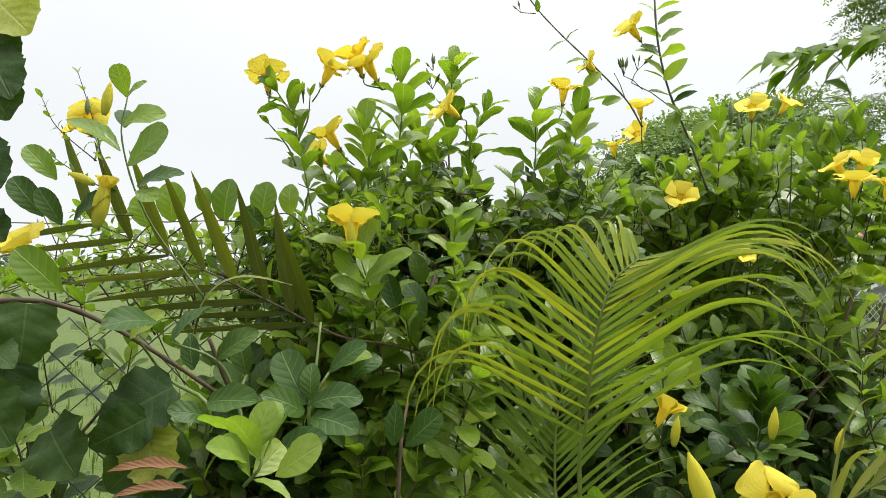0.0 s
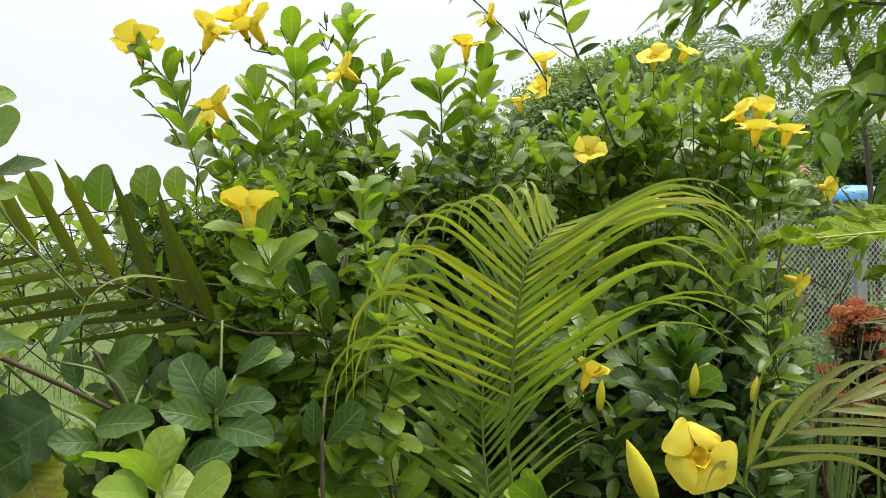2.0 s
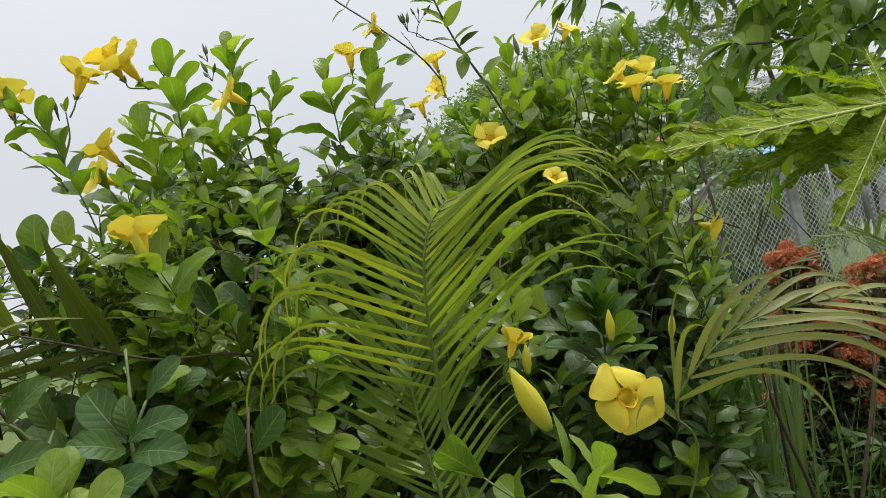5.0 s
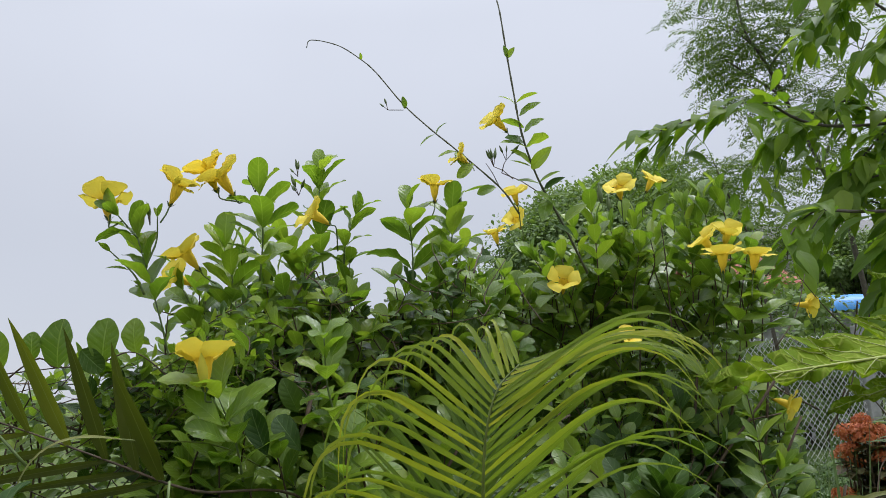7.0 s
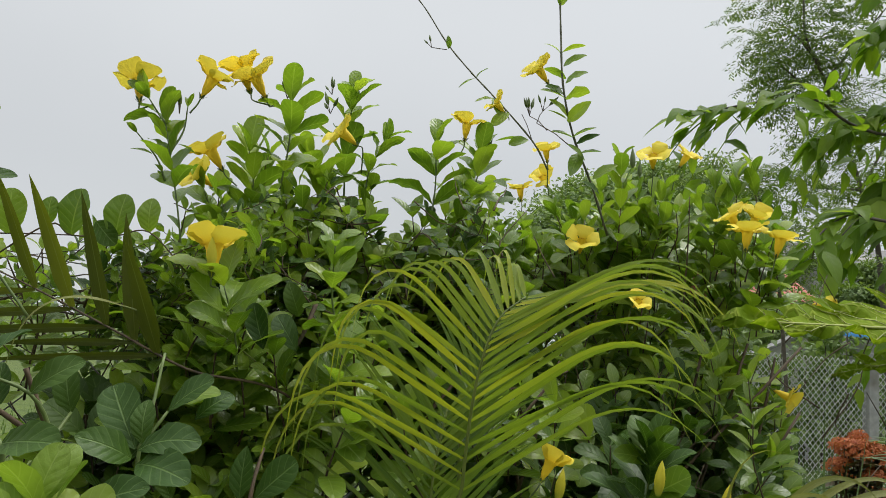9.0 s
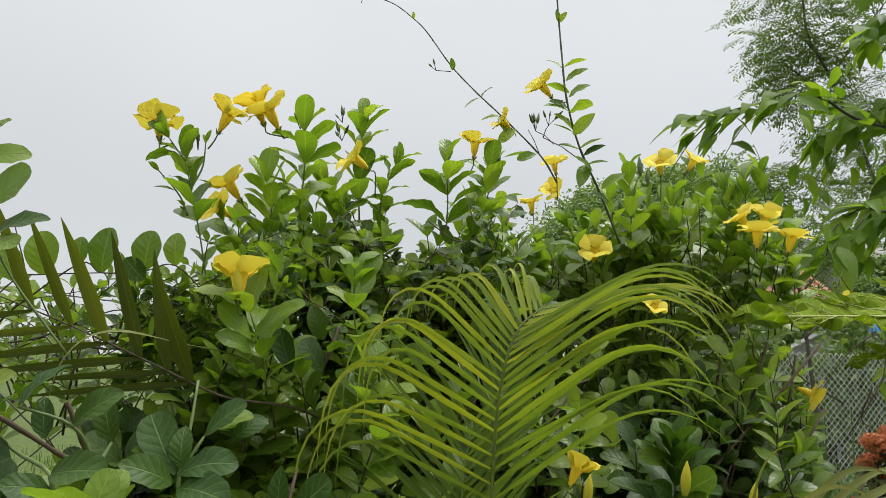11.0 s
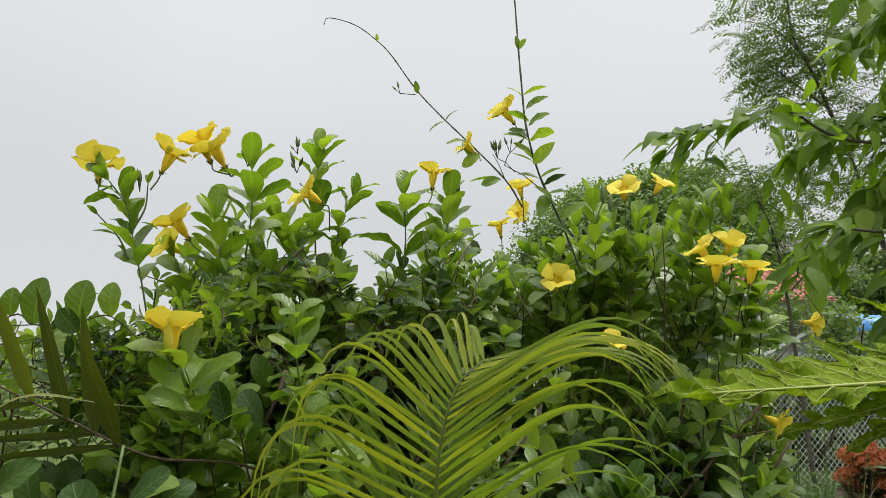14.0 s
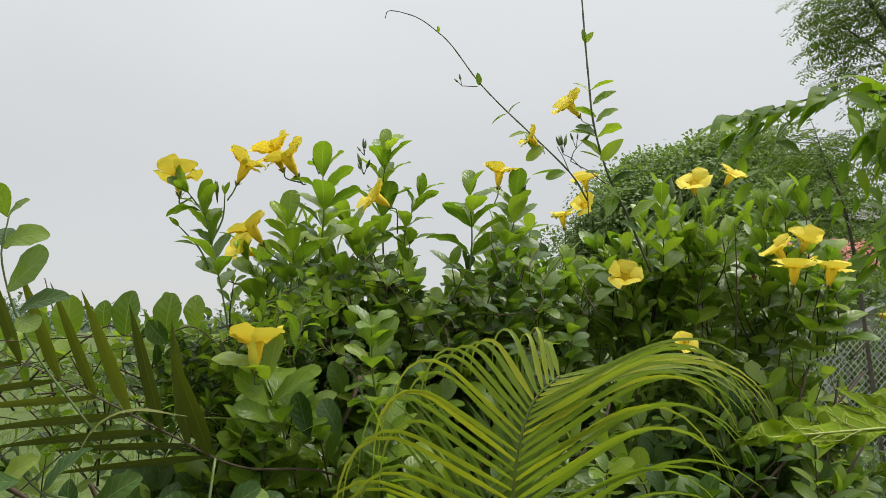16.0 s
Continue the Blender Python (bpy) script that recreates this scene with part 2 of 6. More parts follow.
M_VEIN = solid_material("pale_vein", (0.24, 0.28, 0.05), (0.34, 0.37, 0.09), 60.0, 0.5)
M_WHIP = solid_material("dark_whip", (0.05, 0.055, 0.022), (0.10, 0.10, 0.045), 70.0, 0.6, bump=0.4)
M_BARK = solid_material("tree_bark", (0.05, 0.042, 0.032), (0.14, 0.12, 0.09), 18.0, 0.9, bump=0.8, dist=0.01)
M_RACHIS = solid_material("palm_rachis", (0.11, 0.15, 0.03), (0.21, 0.25, 0.06), 50.0, 0.45)
M_WIRE = solid_material("galvanised_wire", (0.10, 0.105, 0.10), (0.22, 0.22, 0.21), 80.0, 0.5, 0.7, stain=(0.11, 0.07, 0.045))
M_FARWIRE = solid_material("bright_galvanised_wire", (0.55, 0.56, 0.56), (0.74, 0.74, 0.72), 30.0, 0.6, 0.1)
M_CONC = solid_material("weathered_concrete", (0.26, 0.26, 0.26), (0.42, 0.41, 0.40), 14.0, 0.9, stain=(0.16, 0.15, 0.13))
M_PLASTER = solid_material("grey_plaster", (0.33, 0.31, 0.33), (0.48, 0.46, 0.47), 6.0, 0.9, stain=(0.22, 0.2, 0.19))
M_GABLE = solid_material("pale_plaster", (0.46, 0.44, 0.45), (0.62, 0.60, 0.60), 6.0, 0.9, stain=(0.34, 0.32, 0.31))
M_TILE = solid_material("red_roof_tile", (0.34, 0.11, 0.08), (0.52, 0.20, 0.15), 8.0, 0.8, stain=(0.22, 0.09, 0.07))
M_BLUE = solid_material("blue_painted_sheet", (0.04, 0.22, 0.58), (0.08, 0.32, 0.72), 5.0, 0.45)
M_SHEET = solid_material("pale_roof_sheet", (0.15, 0.15, 0.147), (0.23, 0.225, 0.215), 4.0, 0.95, stain=(0.3, 0.28, 0.26))
M_DARK = solid_material("dark_opening", (0.015, 0.015, 0.015), (0.04, 0.04, 0.04), 8.0, 0.9)


def ground_material():
    m, n, l = nodes_of("meadow_ground")
    fine, mid, broad = noise_of(n, l, 26.0, 6.0), noise_of(n, l, 3.1, 4.0), noise_of(n, l, 0.16, 3.0)
    c = ramp_of(n, l, math_node(n, l, "ADD", math_node(n, l, "MULTIPLY", fine, 0.5), math_node(n, l, "MULTIPLY", mid, 0.5)),
                ((0.3, (0.034, 0.060, 0.007)), (0.5, (0.064, 0.098, 0.011)), (0.72, (0.098, 0.134, 0.018))))
    c = mix_rgb(n, l, math_node(n, l, "MULTIPLY", math_node(n, l, "SUBTRACT", broad, 0.5, True), 2.5, True), c, (0.088, 0.115, 0.022))
    p, out, b = n.new("ShaderNodeBsdfPrincipled"), n.new("ShaderNodeOutputMaterial"), n.new("ShaderNodeBump")
    l.new(c, p.inputs["Base Color"])
    p.inputs["Roughness"].default_value = 0.95
    b.inputs["Strength"].default_value, b.inputs["Distance"].default_value = 0.8, 0.03
    l.new(fine, b.inputs["Height"])
    l.new(b.outputs[0], p.inputs["Normal"])
    l.new(p.outputs[0], out.inputs[0])
    return m


M_GROUND = ground_material()


def netted_material(name, dark, light, net):
    """A soft matt leaf with a raised pale net of veins."""
    m, n, l = nodes_of(name)
    tc, cells = n.new("ShaderNodeTexCoord"), n.new("ShaderNodeTexVoronoi")
    cells.feature = "DISTANCE_TO_EDGE"
    cells.inputs["Scale"].default_value = 24.0
    l.new(tc.outputs["Object"], cells.inputs["Vector"])
    thread = math_node(n, l, "SUBTRACT", 1.0, math_node(n, l, "MULTIPLY", cells.outputs["Distance"], 9.0), True)
    broad, fine = noise_of(n, l, 6.0, 3.0), noise_of(n, l, 40.0, 3.0)
    c = ramp_of(n, l, broad, ((0.3, dark), (0.7, light)))
    c = mix_rgb(n, l, math_node(n, l, "MULTIPLY", fine, 0.4), c, (0.7, 0.74, 0.6), "MULTIPLY")
    c = mix_rgb(n, l, math_node(n, l, "MULTIPLY", thread, 0.5), c, net)
    p, tr, mx, out, b = n.new("ShaderNodeBsdfPrincipled"), n.new("ShaderNodeBsdfTranslucent"), n.new("ShaderNodeMixShader"), n.new("ShaderNodeOutputMaterial"), n.new("ShaderNodeBump")
    l.new(c, p.inputs["Base Color"])
    l.new(mix_rgb(n, l, 1.0, c, (1.5, 1.6, 0.6), "MULTIPLY"), tr.inputs["Color"])
    p.inputs["Roughness"].default_value, p.inputs["Specular IOR Level"].default_value = 0.65, 0.08
    b.inputs["Strength"].default_value, b.inputs["Distance"].default_value = 0.6, 0.004
    l.new(math_node(n, l, "ADD", thread, fine), b.inputs["Height"])
    l.new(b.outputs[0], p.inputs["Normal"])
    mx.inputs[0].default_value = 0.35
    l.new(p.outputs[0], mx.inputs[1])
    l.new(tr.outputs[0], mx.inputs[2])
    l.new(mx.outputs[0], out.inputs[0])
    return m


M_PAPAYA = netted_material("papaya_leaf", (0.115, 0.190, 0.007), (0.200, 0.275, 0.011), (0.38, 0.44, 0.08))

# ---- shapes ----


class Pieces:
    """Gathers many small shapes into one mesh."""

    def __init__(self):
        self.v, self.f, self.uv, self.count = [], [], [], 0

    def add(self, shape, m=None):
        v, f, uv = shape
        if m is not None:
            a = np.array(m)
            v = v @ a[:3, :3].T + a[:3, 3]
        self.v.append(v)
        self.uv.append(uv)
        self.f.extend([tuple(i + self.count for i in q) for q in f])
        self.count += len(v)
        return self

    def mesh(self, name, *materials):
        me = bpy.data.meshes.new(name)
        v, uv = np.concatenate(self.v), np.concatenate(self.uv)
        me.from_pydata(v.tolist(), [], self.f)
        layer = me.uv_layers.new(name="UVMap")
        index = np.empty(len(me.loops), np.int32)
        me.loops.foreach_get("vertex_index", index)
        layer.data.foreach_set("uv", uv[index].astype(np.float32).ravel())
        me.polygons.foreach_set("use_smooth", [True] * len(me.polygons))
        for mat in materials:
            me.materials.append(mat)
        me.update()
        return me


def part(name, mesh, parent, label="", m=None, kind=""):
    ob = new(name, mesh)
    ob.parent = parent
    if parent.data is None:
        ob.matrix_parent_inverse = Matrix.Translation(-parent.location)
    if m is not None:
        ob.matrix_basis = m
    return tagged(ob, label=label, kind=kind)


def thing(name, place, label, category, group="", kind=""):
    ob = new(name)
    ob.location = place
    ob.empty_display_size = 0.1
    bpy.context.view_layer.update()
    return tagged(ob, label, category, group, kind)


def frame_of(at, ahead, up, size=1.0, wide=None):
    """A pose whose y runs ahead and whose z leans to up."""
    y = Vector(ahead).normalized()
    x = y.cross(Vector(up))
    x = x.normalized() if x.length > 1e-5 else y.orthogonal().normalized()
    z = x.cross(y)
    w = size if wide is None else wide
    return Matrix(((x.x * w, y.x * size, z.x * size, at[0]), (x.y * w, y.y * size, z.y * size, at[1]), (x.z * w, y.z * size, z.z * size, at[2]), (0, 0, 0, 1)))


def leaf_shape(a, b, width, bend=0.5, cup=0.25, wave=0.0, rows=7, cols=4, teeth=0.0, twist=0.0, notch=0.0):
    """A leaf one long, along y, face up: a and b set where it is widest, bend curls it back, cup folds it along its rib."""
    peak = (a / (a + b)) ** a * (b / (a + b)) ** b
    v, uv, f = [], [], []
    y = z = 0.0
    for i in range(rows + 1):
        t = 1 - (1 - i / rows) ** 1.6
        s = min(max(t, 0.012), 0.995)
        half = 0.5 * width * s ** a * (1 - s) ** b / peak
        if teeth and 0 < i < rows:
            half *= 1 + teeth * (1 if i % 2 else -1)
        ang = bend * (t - 0.25)
        if i:
            y += math.cos(ang) * (t - before)
            z -= math.sin(ang) * (t - before)
        before = t
        for j in range(cols + 1):
            u = 2 * j / cols - 1
            lift = cup * abs(u) ** 1.3 * half + wave * half * math.sin(t * 14 + (2 if u > 0 else 0)) * u * u
            x = u * half
            v.append((x * math.cos(twist * t) - lift * math.sin(twist * t), y - notch * abs(u) * half, z + lift * math.cos(twist * t) + x * math.sin(twist * t)))
            uv.append((j / cols, t))
    for i in range(rows):
        for j in range(cols):
            k = i * (cols + 1) + j
            f.append((k, k + 1, k + cols + 2, k + cols + 1))
    return np.array(v), f, np.array(uv)


def tube_shape(points, r0, r1, sides=6, knots=0.0):
    """A tapered round stem along points."""
    pts = [Vector(p) for p in points]
    v, uv, f = [], [], []
    side = None
    for i, p in enumerate(pts):
        d = (pts[min(i + 1, len(pts) - 1)] - pts[max(i - 1, 0)]).normalized()
        side = d.orthogonal().normalized() if side is None else (side - d * side.dot(d)).normalized()
        other = d.cross(side)
        t = i / (len(pts) - 1)
        r = r0 + (r1 - r0) * t
        if knots and i % 3 == 0:
            r *= 1 + knots
        for j in range(sides):
            a = 2 * math.pi * j / sides
            q = p + (side * math.cos(a) + other * math.sin(a)) * r
            v.append(tuple(q))
            uv.append((j / sides, t))
    for i in range(len(pts) - 1):
        for j in range(sides):
            k = i * sides
            f.append((k + j, k + (j + 1) % sides, k + sides + (j + 1) % sides, k + sides + j))
    n = (len(pts) - 1) * sides
    f.append(tuple(range(sides - 1, -1, -1)))
    f.append(tuple(range(n, n + sides)))
    return np.array(v), f, np.array(uv)


def curve_through(points, steps=6):
    """A smooth line through points."""
    p = [Vector(q) for q in points]
    if len(p) == 2:
        return [p[0].lerp(p[1], i / steps) for i in range(steps + 1)]
    p = [p[0] * 2 - p[1], *p, p[-1] * 2 - p[-2]]
    out = []
    for i in range(1, len(p) - 2):
        for k in range(steps):
            t = k / steps
            a, b, c, d = p[i - 1], p[i], p[i + 1], p[i + 2]
            out.append(0.5 * (2 * b + (c - a) * t + (2 * a - 5 * b + 4 * c - d) * t * t + (3 * b - a - 3 * c + d) * t ** 3))
    out.append(p[-2])
    return out


def blade_shape(start, ahead, length, width, droop, side, steps=10, stiff=1.6, fold=0.3, w0=0.35, droop_from=0.0, taper=1.7):
    """A long narrow leaflet that starts at start, heads ahead and bows under its weight."""
    p, d = Vector(start), Vector(ahead).normalized()
    v, uv, f = [], [], []
    for i in range(steps + 1):
        t = i / steps
        across = d.cross(Vector(side)).normalized()
        up = across.cross(d)
        half = 0.5 * width * (w0 + (1 - w0) * min(1.0, t * 5)) * max(0.03, 1 - t ** taper)
        for u in (-1, 0, 1):
            q = p + across * (u * half) + up * (abs(u) * fold * half)
            v.append(tuple(q))
            uv.append((0.5 + 0.5 * u, t))
        if i < steps:
            k = max(0.0, t - droop_from) ** stiff
            d = (d + Vector((0, 0, -1)) * droop * k / steps * 6).normalized()
            p = p + d * (length / steps)
    for i in range(steps):
        for j in range(2):
            k = i * 3 + j
            f.append((k, k + 1, k + 4, k + 3))
    return np.array(v), f, np.array(uv)


def box_shape(x, y, z, at=(0, 0, 0), bevel=0.0):
    """A block with its edges worn off."""
    bm = bmesh.new()
    bmesh.ops.create_cube(bm, size=1.0)
    bmesh.ops.scale(bm, vec=(x, y, z), verts=bm.verts)
    if bevel:
        bmesh.ops.bevel(bm, geom=bm.edges[:], offset=bevel, segments=1, affect="EDGES")
    bmesh.ops.translate(bm, vec=at, verts=bm.verts)
    bm.verts.index_update()
    v = np.array([tuple(q.co) for q in bm.verts])
    f = [tuple(q.index for q in face.verts) for face in bm.faces]
    bm.free()
    return v, f, v[:, :2].copy()


def flat(me):
    me.polygons.foreach_set("use_smooth", [False] * len(me.polygons))
    return me

# ---- ground, meadow and distance ----


def ground_sheet():
    rings = [0, 1, 2, 3, 4.5, 6, 8, 11, 15, 20, 28, 40, 60, 90, 140, 220, 400, 800, 1600, 3000]
    seg = 64
    v, f = [(0, 0, 0)], []
    for r in rings[1:]:
        for j in range(seg):
            a = 2 * math.pi * j / seg
            x, y = r * math.cos(a), r * math.sin(a)
            z = 0.05 * noise.noise((x * 0.35, y * 0.35, 0)) + min(r, 60) * 0.006 * noise.noise((x * 0.03, y * 0.03, 3))
            v.append((x, y, z if r < 300 else 0))
    for j in range(seg):
        f.append((0, 1 + j, 1 + (j + 1) % seg))
    for i in range(len(rings) - 2):
        a, b = 1 + i * seg, 1 + (i + 1) * seg
        for j in range(seg):
            f.append((a + j, b + j, b + (j + 1) % seg, a + (j + 1) % seg))
    v = np.array(v, float)
    return Pieces().add((v, f, v[:, :2].copy())).mesh("ground", M_GROUND)


ground = tagged(new("ground", ground_sheet()), "bright green short-grass meadow reaching to distant trees", "ground", kind="structure")

# unseen wall, added to keep low sky light off the bush's front
wall = tagged(new("wall_south", Pieces().add(box_shape(16.0, 0.2, 2.4, (0, -1.9, 1.2), 0.01)).mesh("wall_south", M_PLASTER)), "unseen plain grey plastered wall added to cut low sky light", "wall", kind="structure")

blade = leaf_shape(0.3, 0.8, 0.09, 0.9, 0.2, rows=3, cols=2)
tufts = Pieces()
for i in range(2600):
    x, y = rng.uniform(-7, 8), 2.2 + 9 * rng.random() ** 1.6
    if x > 1.0 and y < 3.5:
        continue
    for k in range(3):
        a = rng.uniform(0, 6.28)
        tufts.add(blade, frame_of((x + rng.gauss(0, 0.03), y + rng.gauss(0, 0.03), 0), (math.cos(a) * 0.5, math.sin(a) * 0.5, 1), (math.cos(a), math.sin(a), 0.2), rng.uniform(0.08, 0.2)))
tagged(new("meadow_grass", tufts.mesh("meadow_grass", M_GRASS)), "tufts of bright green meadow grass", "grass", kind="stuff")

quad = leaf_shape(0.7, 0.7, 0.55, 0.5, 0.3, rows=2, cols=2)
speck = leaf_shape(0.6, 0.6, 0.7, 0.5, 0.3, rows=2, cols=1)


def leaf_cloud(pieces, centre, radius, count, size, flat_top=1.0, r=rng):
    """Leaves strewn over the shell of an uneven clump."""
    c = Vector(centre)
    for i in range(count):
        d = Vector((r.gauss(0, 1), r.gauss(0, 1), r.gauss(0, 1) * flat_top))
        if d.length < 1e-3:
            continue
        d.normalize()
        p = c + Vector((d.x * radius[0], d.y * radius[1], d.z * radius[2])) * (0.55 + 0.5 * r.random())
        ahead = d + Vector((r.gauss(0, 0.6), r.gauss(0, 0.6), r.gauss(0, 0.6) - 0.3))
        pieces.add(speck, frame_of(p, ahead, d + Vector((0, 0, 0.8)), size * r.uniform(0.6, 1.35)))


def broad_tree(name, base, height, width, clumps, leaves, size, label, mat, seed, lean=0.0):
    """A tree with a forking trunk and a crown of many clumps of leaves."""
    r = random.Random(seed)
    tree = thing(name, base, label, "tree")
    b = Vector(base)
    wood = Pieces()
    fork = b + Vector((lean * 0.4, 0, height * 0.38))
    wood.add(tube_shape(curve_through([b, b + Vector((0.05 * width, 0, height * 0.2)), fork]), width * 0.035, width * 0.022, 8))
    crown = Pieces()
    for i in range(clumps):
        a, h = r.uniform(0, 6.283), r.random()
        out = width * 0.46 * math.sqrt(r.random()) * math.sqrt(1.02 - h * h)
        c = b + Vector((lean * (0.5 + h) + out * math.cos(a), out * math.sin(a), height * (0.30 + 0.63 * h)))
        wood.add(tube_shape(curve_through([fork, fork.lerp(c, 0.5) + Vector((0, 0, -0.03 * height)), c], 4), width * 0.012, width * 0.003, 5))
        s = width * r.uniform(0.09, 0.17)
        leaf_cloud(crown, c, (s, s, s * 0.75), leaves, size, r=r)
    part("trunk", wood.mesh("trunk", M_BARK), tree, "brown bark trunk and limbs")
    part("crown", crown.mesh("crown", mat), tree, "dense green leaves", kind="stuff")
    return tree


broad_tree("broad_tree", (13.9, 38.000, 0.312), 12.1, 17.0, 240, 900, 0.25, "large round-crowned green tree beyond the meadow", M_FAR, 3)
broad_tree("broad_tree", (12.327, 30.000, 0.665), 7.6, 6.0, 60, 620, 0.17, "smaller leafy tree beside the round-crowned one", M_FAR, 9)

broad_tree("leafy_tree", (13.4, 25.0, 0.0), 5.6, 4.6, 40, 520, 0.13, "low leafy tree in front of the long building", M_FAR, 14)
broad_tree("leafy_tree", (22.6, 27.0, 0.0), 6.6, 5.2, 48, 520, 0.16, "rounded leafy tree beside the long building", M_FAR, 16)
broad_tree("leafy_tree", (18.6, 26.0, 0.0), 6.3, 5.6, 52, 520, 0.16, "spreading leafy tree in front of the long building", M_FAR, 15)

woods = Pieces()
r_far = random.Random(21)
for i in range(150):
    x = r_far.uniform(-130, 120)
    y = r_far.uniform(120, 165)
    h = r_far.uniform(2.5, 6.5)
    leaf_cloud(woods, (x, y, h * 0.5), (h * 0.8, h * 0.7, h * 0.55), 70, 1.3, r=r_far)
tagged(new("far_woods", woods.mesh("far_woods", M_HAZY)), "line of distant trees along the meadow's edge, haze painted into their colour", "trees", kind="stuff")


# ---- chain-link fences ----


def chain_link(name, start, end, low, high, cell, wire, label, mat, posts, barbed=(), post_size=0.11):
    """A mesh of zigzag wires between two points on the plan, each wire hooked to the next, with concrete posts."""
    a, b = Vector((*start, 0)), Vector((*end, 0))
    run, ahead = (b - a).length, (b - a).normalized()
    out = Vector((-ahead.y, ahead.x, 0))
    fence = thing(name, (a.x, a.y, 0), label, "fence")
    rows = int((high - low) / (cell * 0.5))
    pieces = Pieces()
    for i in range(int(run / cell)):
        for flip in (0, 1):
            pts = []
            for k in range(rows + 1):
                s = (i + (0.5 if k % 2 else flip)) * cell
                sag = 0.012 * math.sin(s * 3.1) + 0.004 * math.sin(s * 9 + k)
                pts.append(a + ahead * s + out * (sag + (0.002 if (k + flip) % 2 else -0.002)) + Vector((0, 0, low + k * cell * 0.5)))
            pieces.add(tube_shape(pts, wire, wire, 4))
    part("wire_mesh", pieces.mesh("wire_mesh", mat), fence, "diamond mesh of galvanised wire")
    for k, z in enumerate(barbed):
        line = [a + ahead * (run * q / 40) + Vector((0, 0, z + 0.012 * math.sin(q * 0.7 + k))) for q in range(41)]
        strand = Pieces().add(tube_shape(line, 0.0014, 0.0014, 5))
        q = 0.05
        while q < run:
            c = a + ahead * q + Vector((0, 0, z + 0.012 * math.sin(q / run * 28 + k)))
            for s in (1, -1):
                strand.add(tube_shape([c - (ahead * 0.3 + out * s + Vector((0, 0, s))).normalized() * 0.014, c + (ahead * 0.3 + out * s + Vector((0, 0, s))).normalized() * 0.014], 0.001, 0.0004, 4))
            q += 0.11
        part("barbed_wire", strand.mesh("barbed_wire", M_WIRE), fence, "strand of dark barbed wire")
    for q in posts:
        c = a + ahead * q
        shape = box_shape(post_size, post_size, high + 0.12, (c.x, c.y, high * 0.5 + 0.02), 0.012)
        part("fence_post", flat(Pieces().add(shape).mesh("fence_post", M_CONC)), fence, "grey concrete post")
    return fence


chain_link("chain_link_fence", (-2.6, 0.86), (0.95, 1.977), 0.05, 1.44, 0.105, 0.0022, "dark weathered chain-link fence overgrown by the flowering bush", M_WIRE, (0.1,), (1.60,))
FENCE_A, FENCE_B = (4.438, 9.200, 1.430), (8.490, 10.200, 1.618)
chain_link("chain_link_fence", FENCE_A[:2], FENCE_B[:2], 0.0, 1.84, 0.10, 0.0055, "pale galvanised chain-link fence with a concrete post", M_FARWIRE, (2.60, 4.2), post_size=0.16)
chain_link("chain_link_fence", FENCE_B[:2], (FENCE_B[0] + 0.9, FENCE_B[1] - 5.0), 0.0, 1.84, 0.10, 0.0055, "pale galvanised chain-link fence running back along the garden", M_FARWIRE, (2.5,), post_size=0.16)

# ---- buildings beyond the garden ----


def tiled_roof_house(base, wide, deep, wall_high, ridge_high, rows, cols):
    """A low house with a pitched roof of tiles in rows."""
    house = thing("tiled_house", base, "low house with a faded red clay-tile roof behind the trees", "house")
    b = Vector(base)
    part("wall", flat(Pieces().add(box_shape(wide, deep, wall_high, b + Vector((0, 0, wall_high / 2)), 0.03)).mesh("wall", M_PLASTER)), house, "stained grey plaster wall")
    tile = Pieces().add(leaf_shape(0.05, 0.05, 0.9, 0.0, -0.35, rows=1, cols=4)).mesh("tile", M_TILE)
    half = deep / 2 + 0.35
    slope = Vector((0, half, ridge_high - wall_high))
    part("roof", flat(Pieces().add(box_shape(wide + 0.6, slope.length, 0.08), frame_of(b + Vector((0, -half / 2, (wall_high + ridge_high) / 2 - 0.08)), slope, (0, -1, 1))).add(box_shape(wide + 0.6, slope.length, 0.08), frame_of(b + Vector((0, half / 2, (wall_high + ridge_high) / 2 - 0.08)), (0, -half, ridge_high - wall_high), (0, 1, 1))).mesh("roof", M_TILE)), house, "pitched red roof")
    long = slope.length / rows * 1.25
    for i in range(rows):
        for j in range(cols):
            at = b + Vector(((j + 0.5) / cols * (wide + 0.6) - wide / 2 - 0.3, -half, wall_high)) + slope * (i / rows) + Vector((0, -0.01, 0.04))
            part("tile", tile, house, m=frame_of(at, slope + Vector((0, 0, 0.05)), (0, -1, 1), long, (wide + 0.6) / cols))
    return house


tiled_roof_house((11.2, 22.0, 0), 2.4, 3.4, 3.72, 4.8, 7, 11)


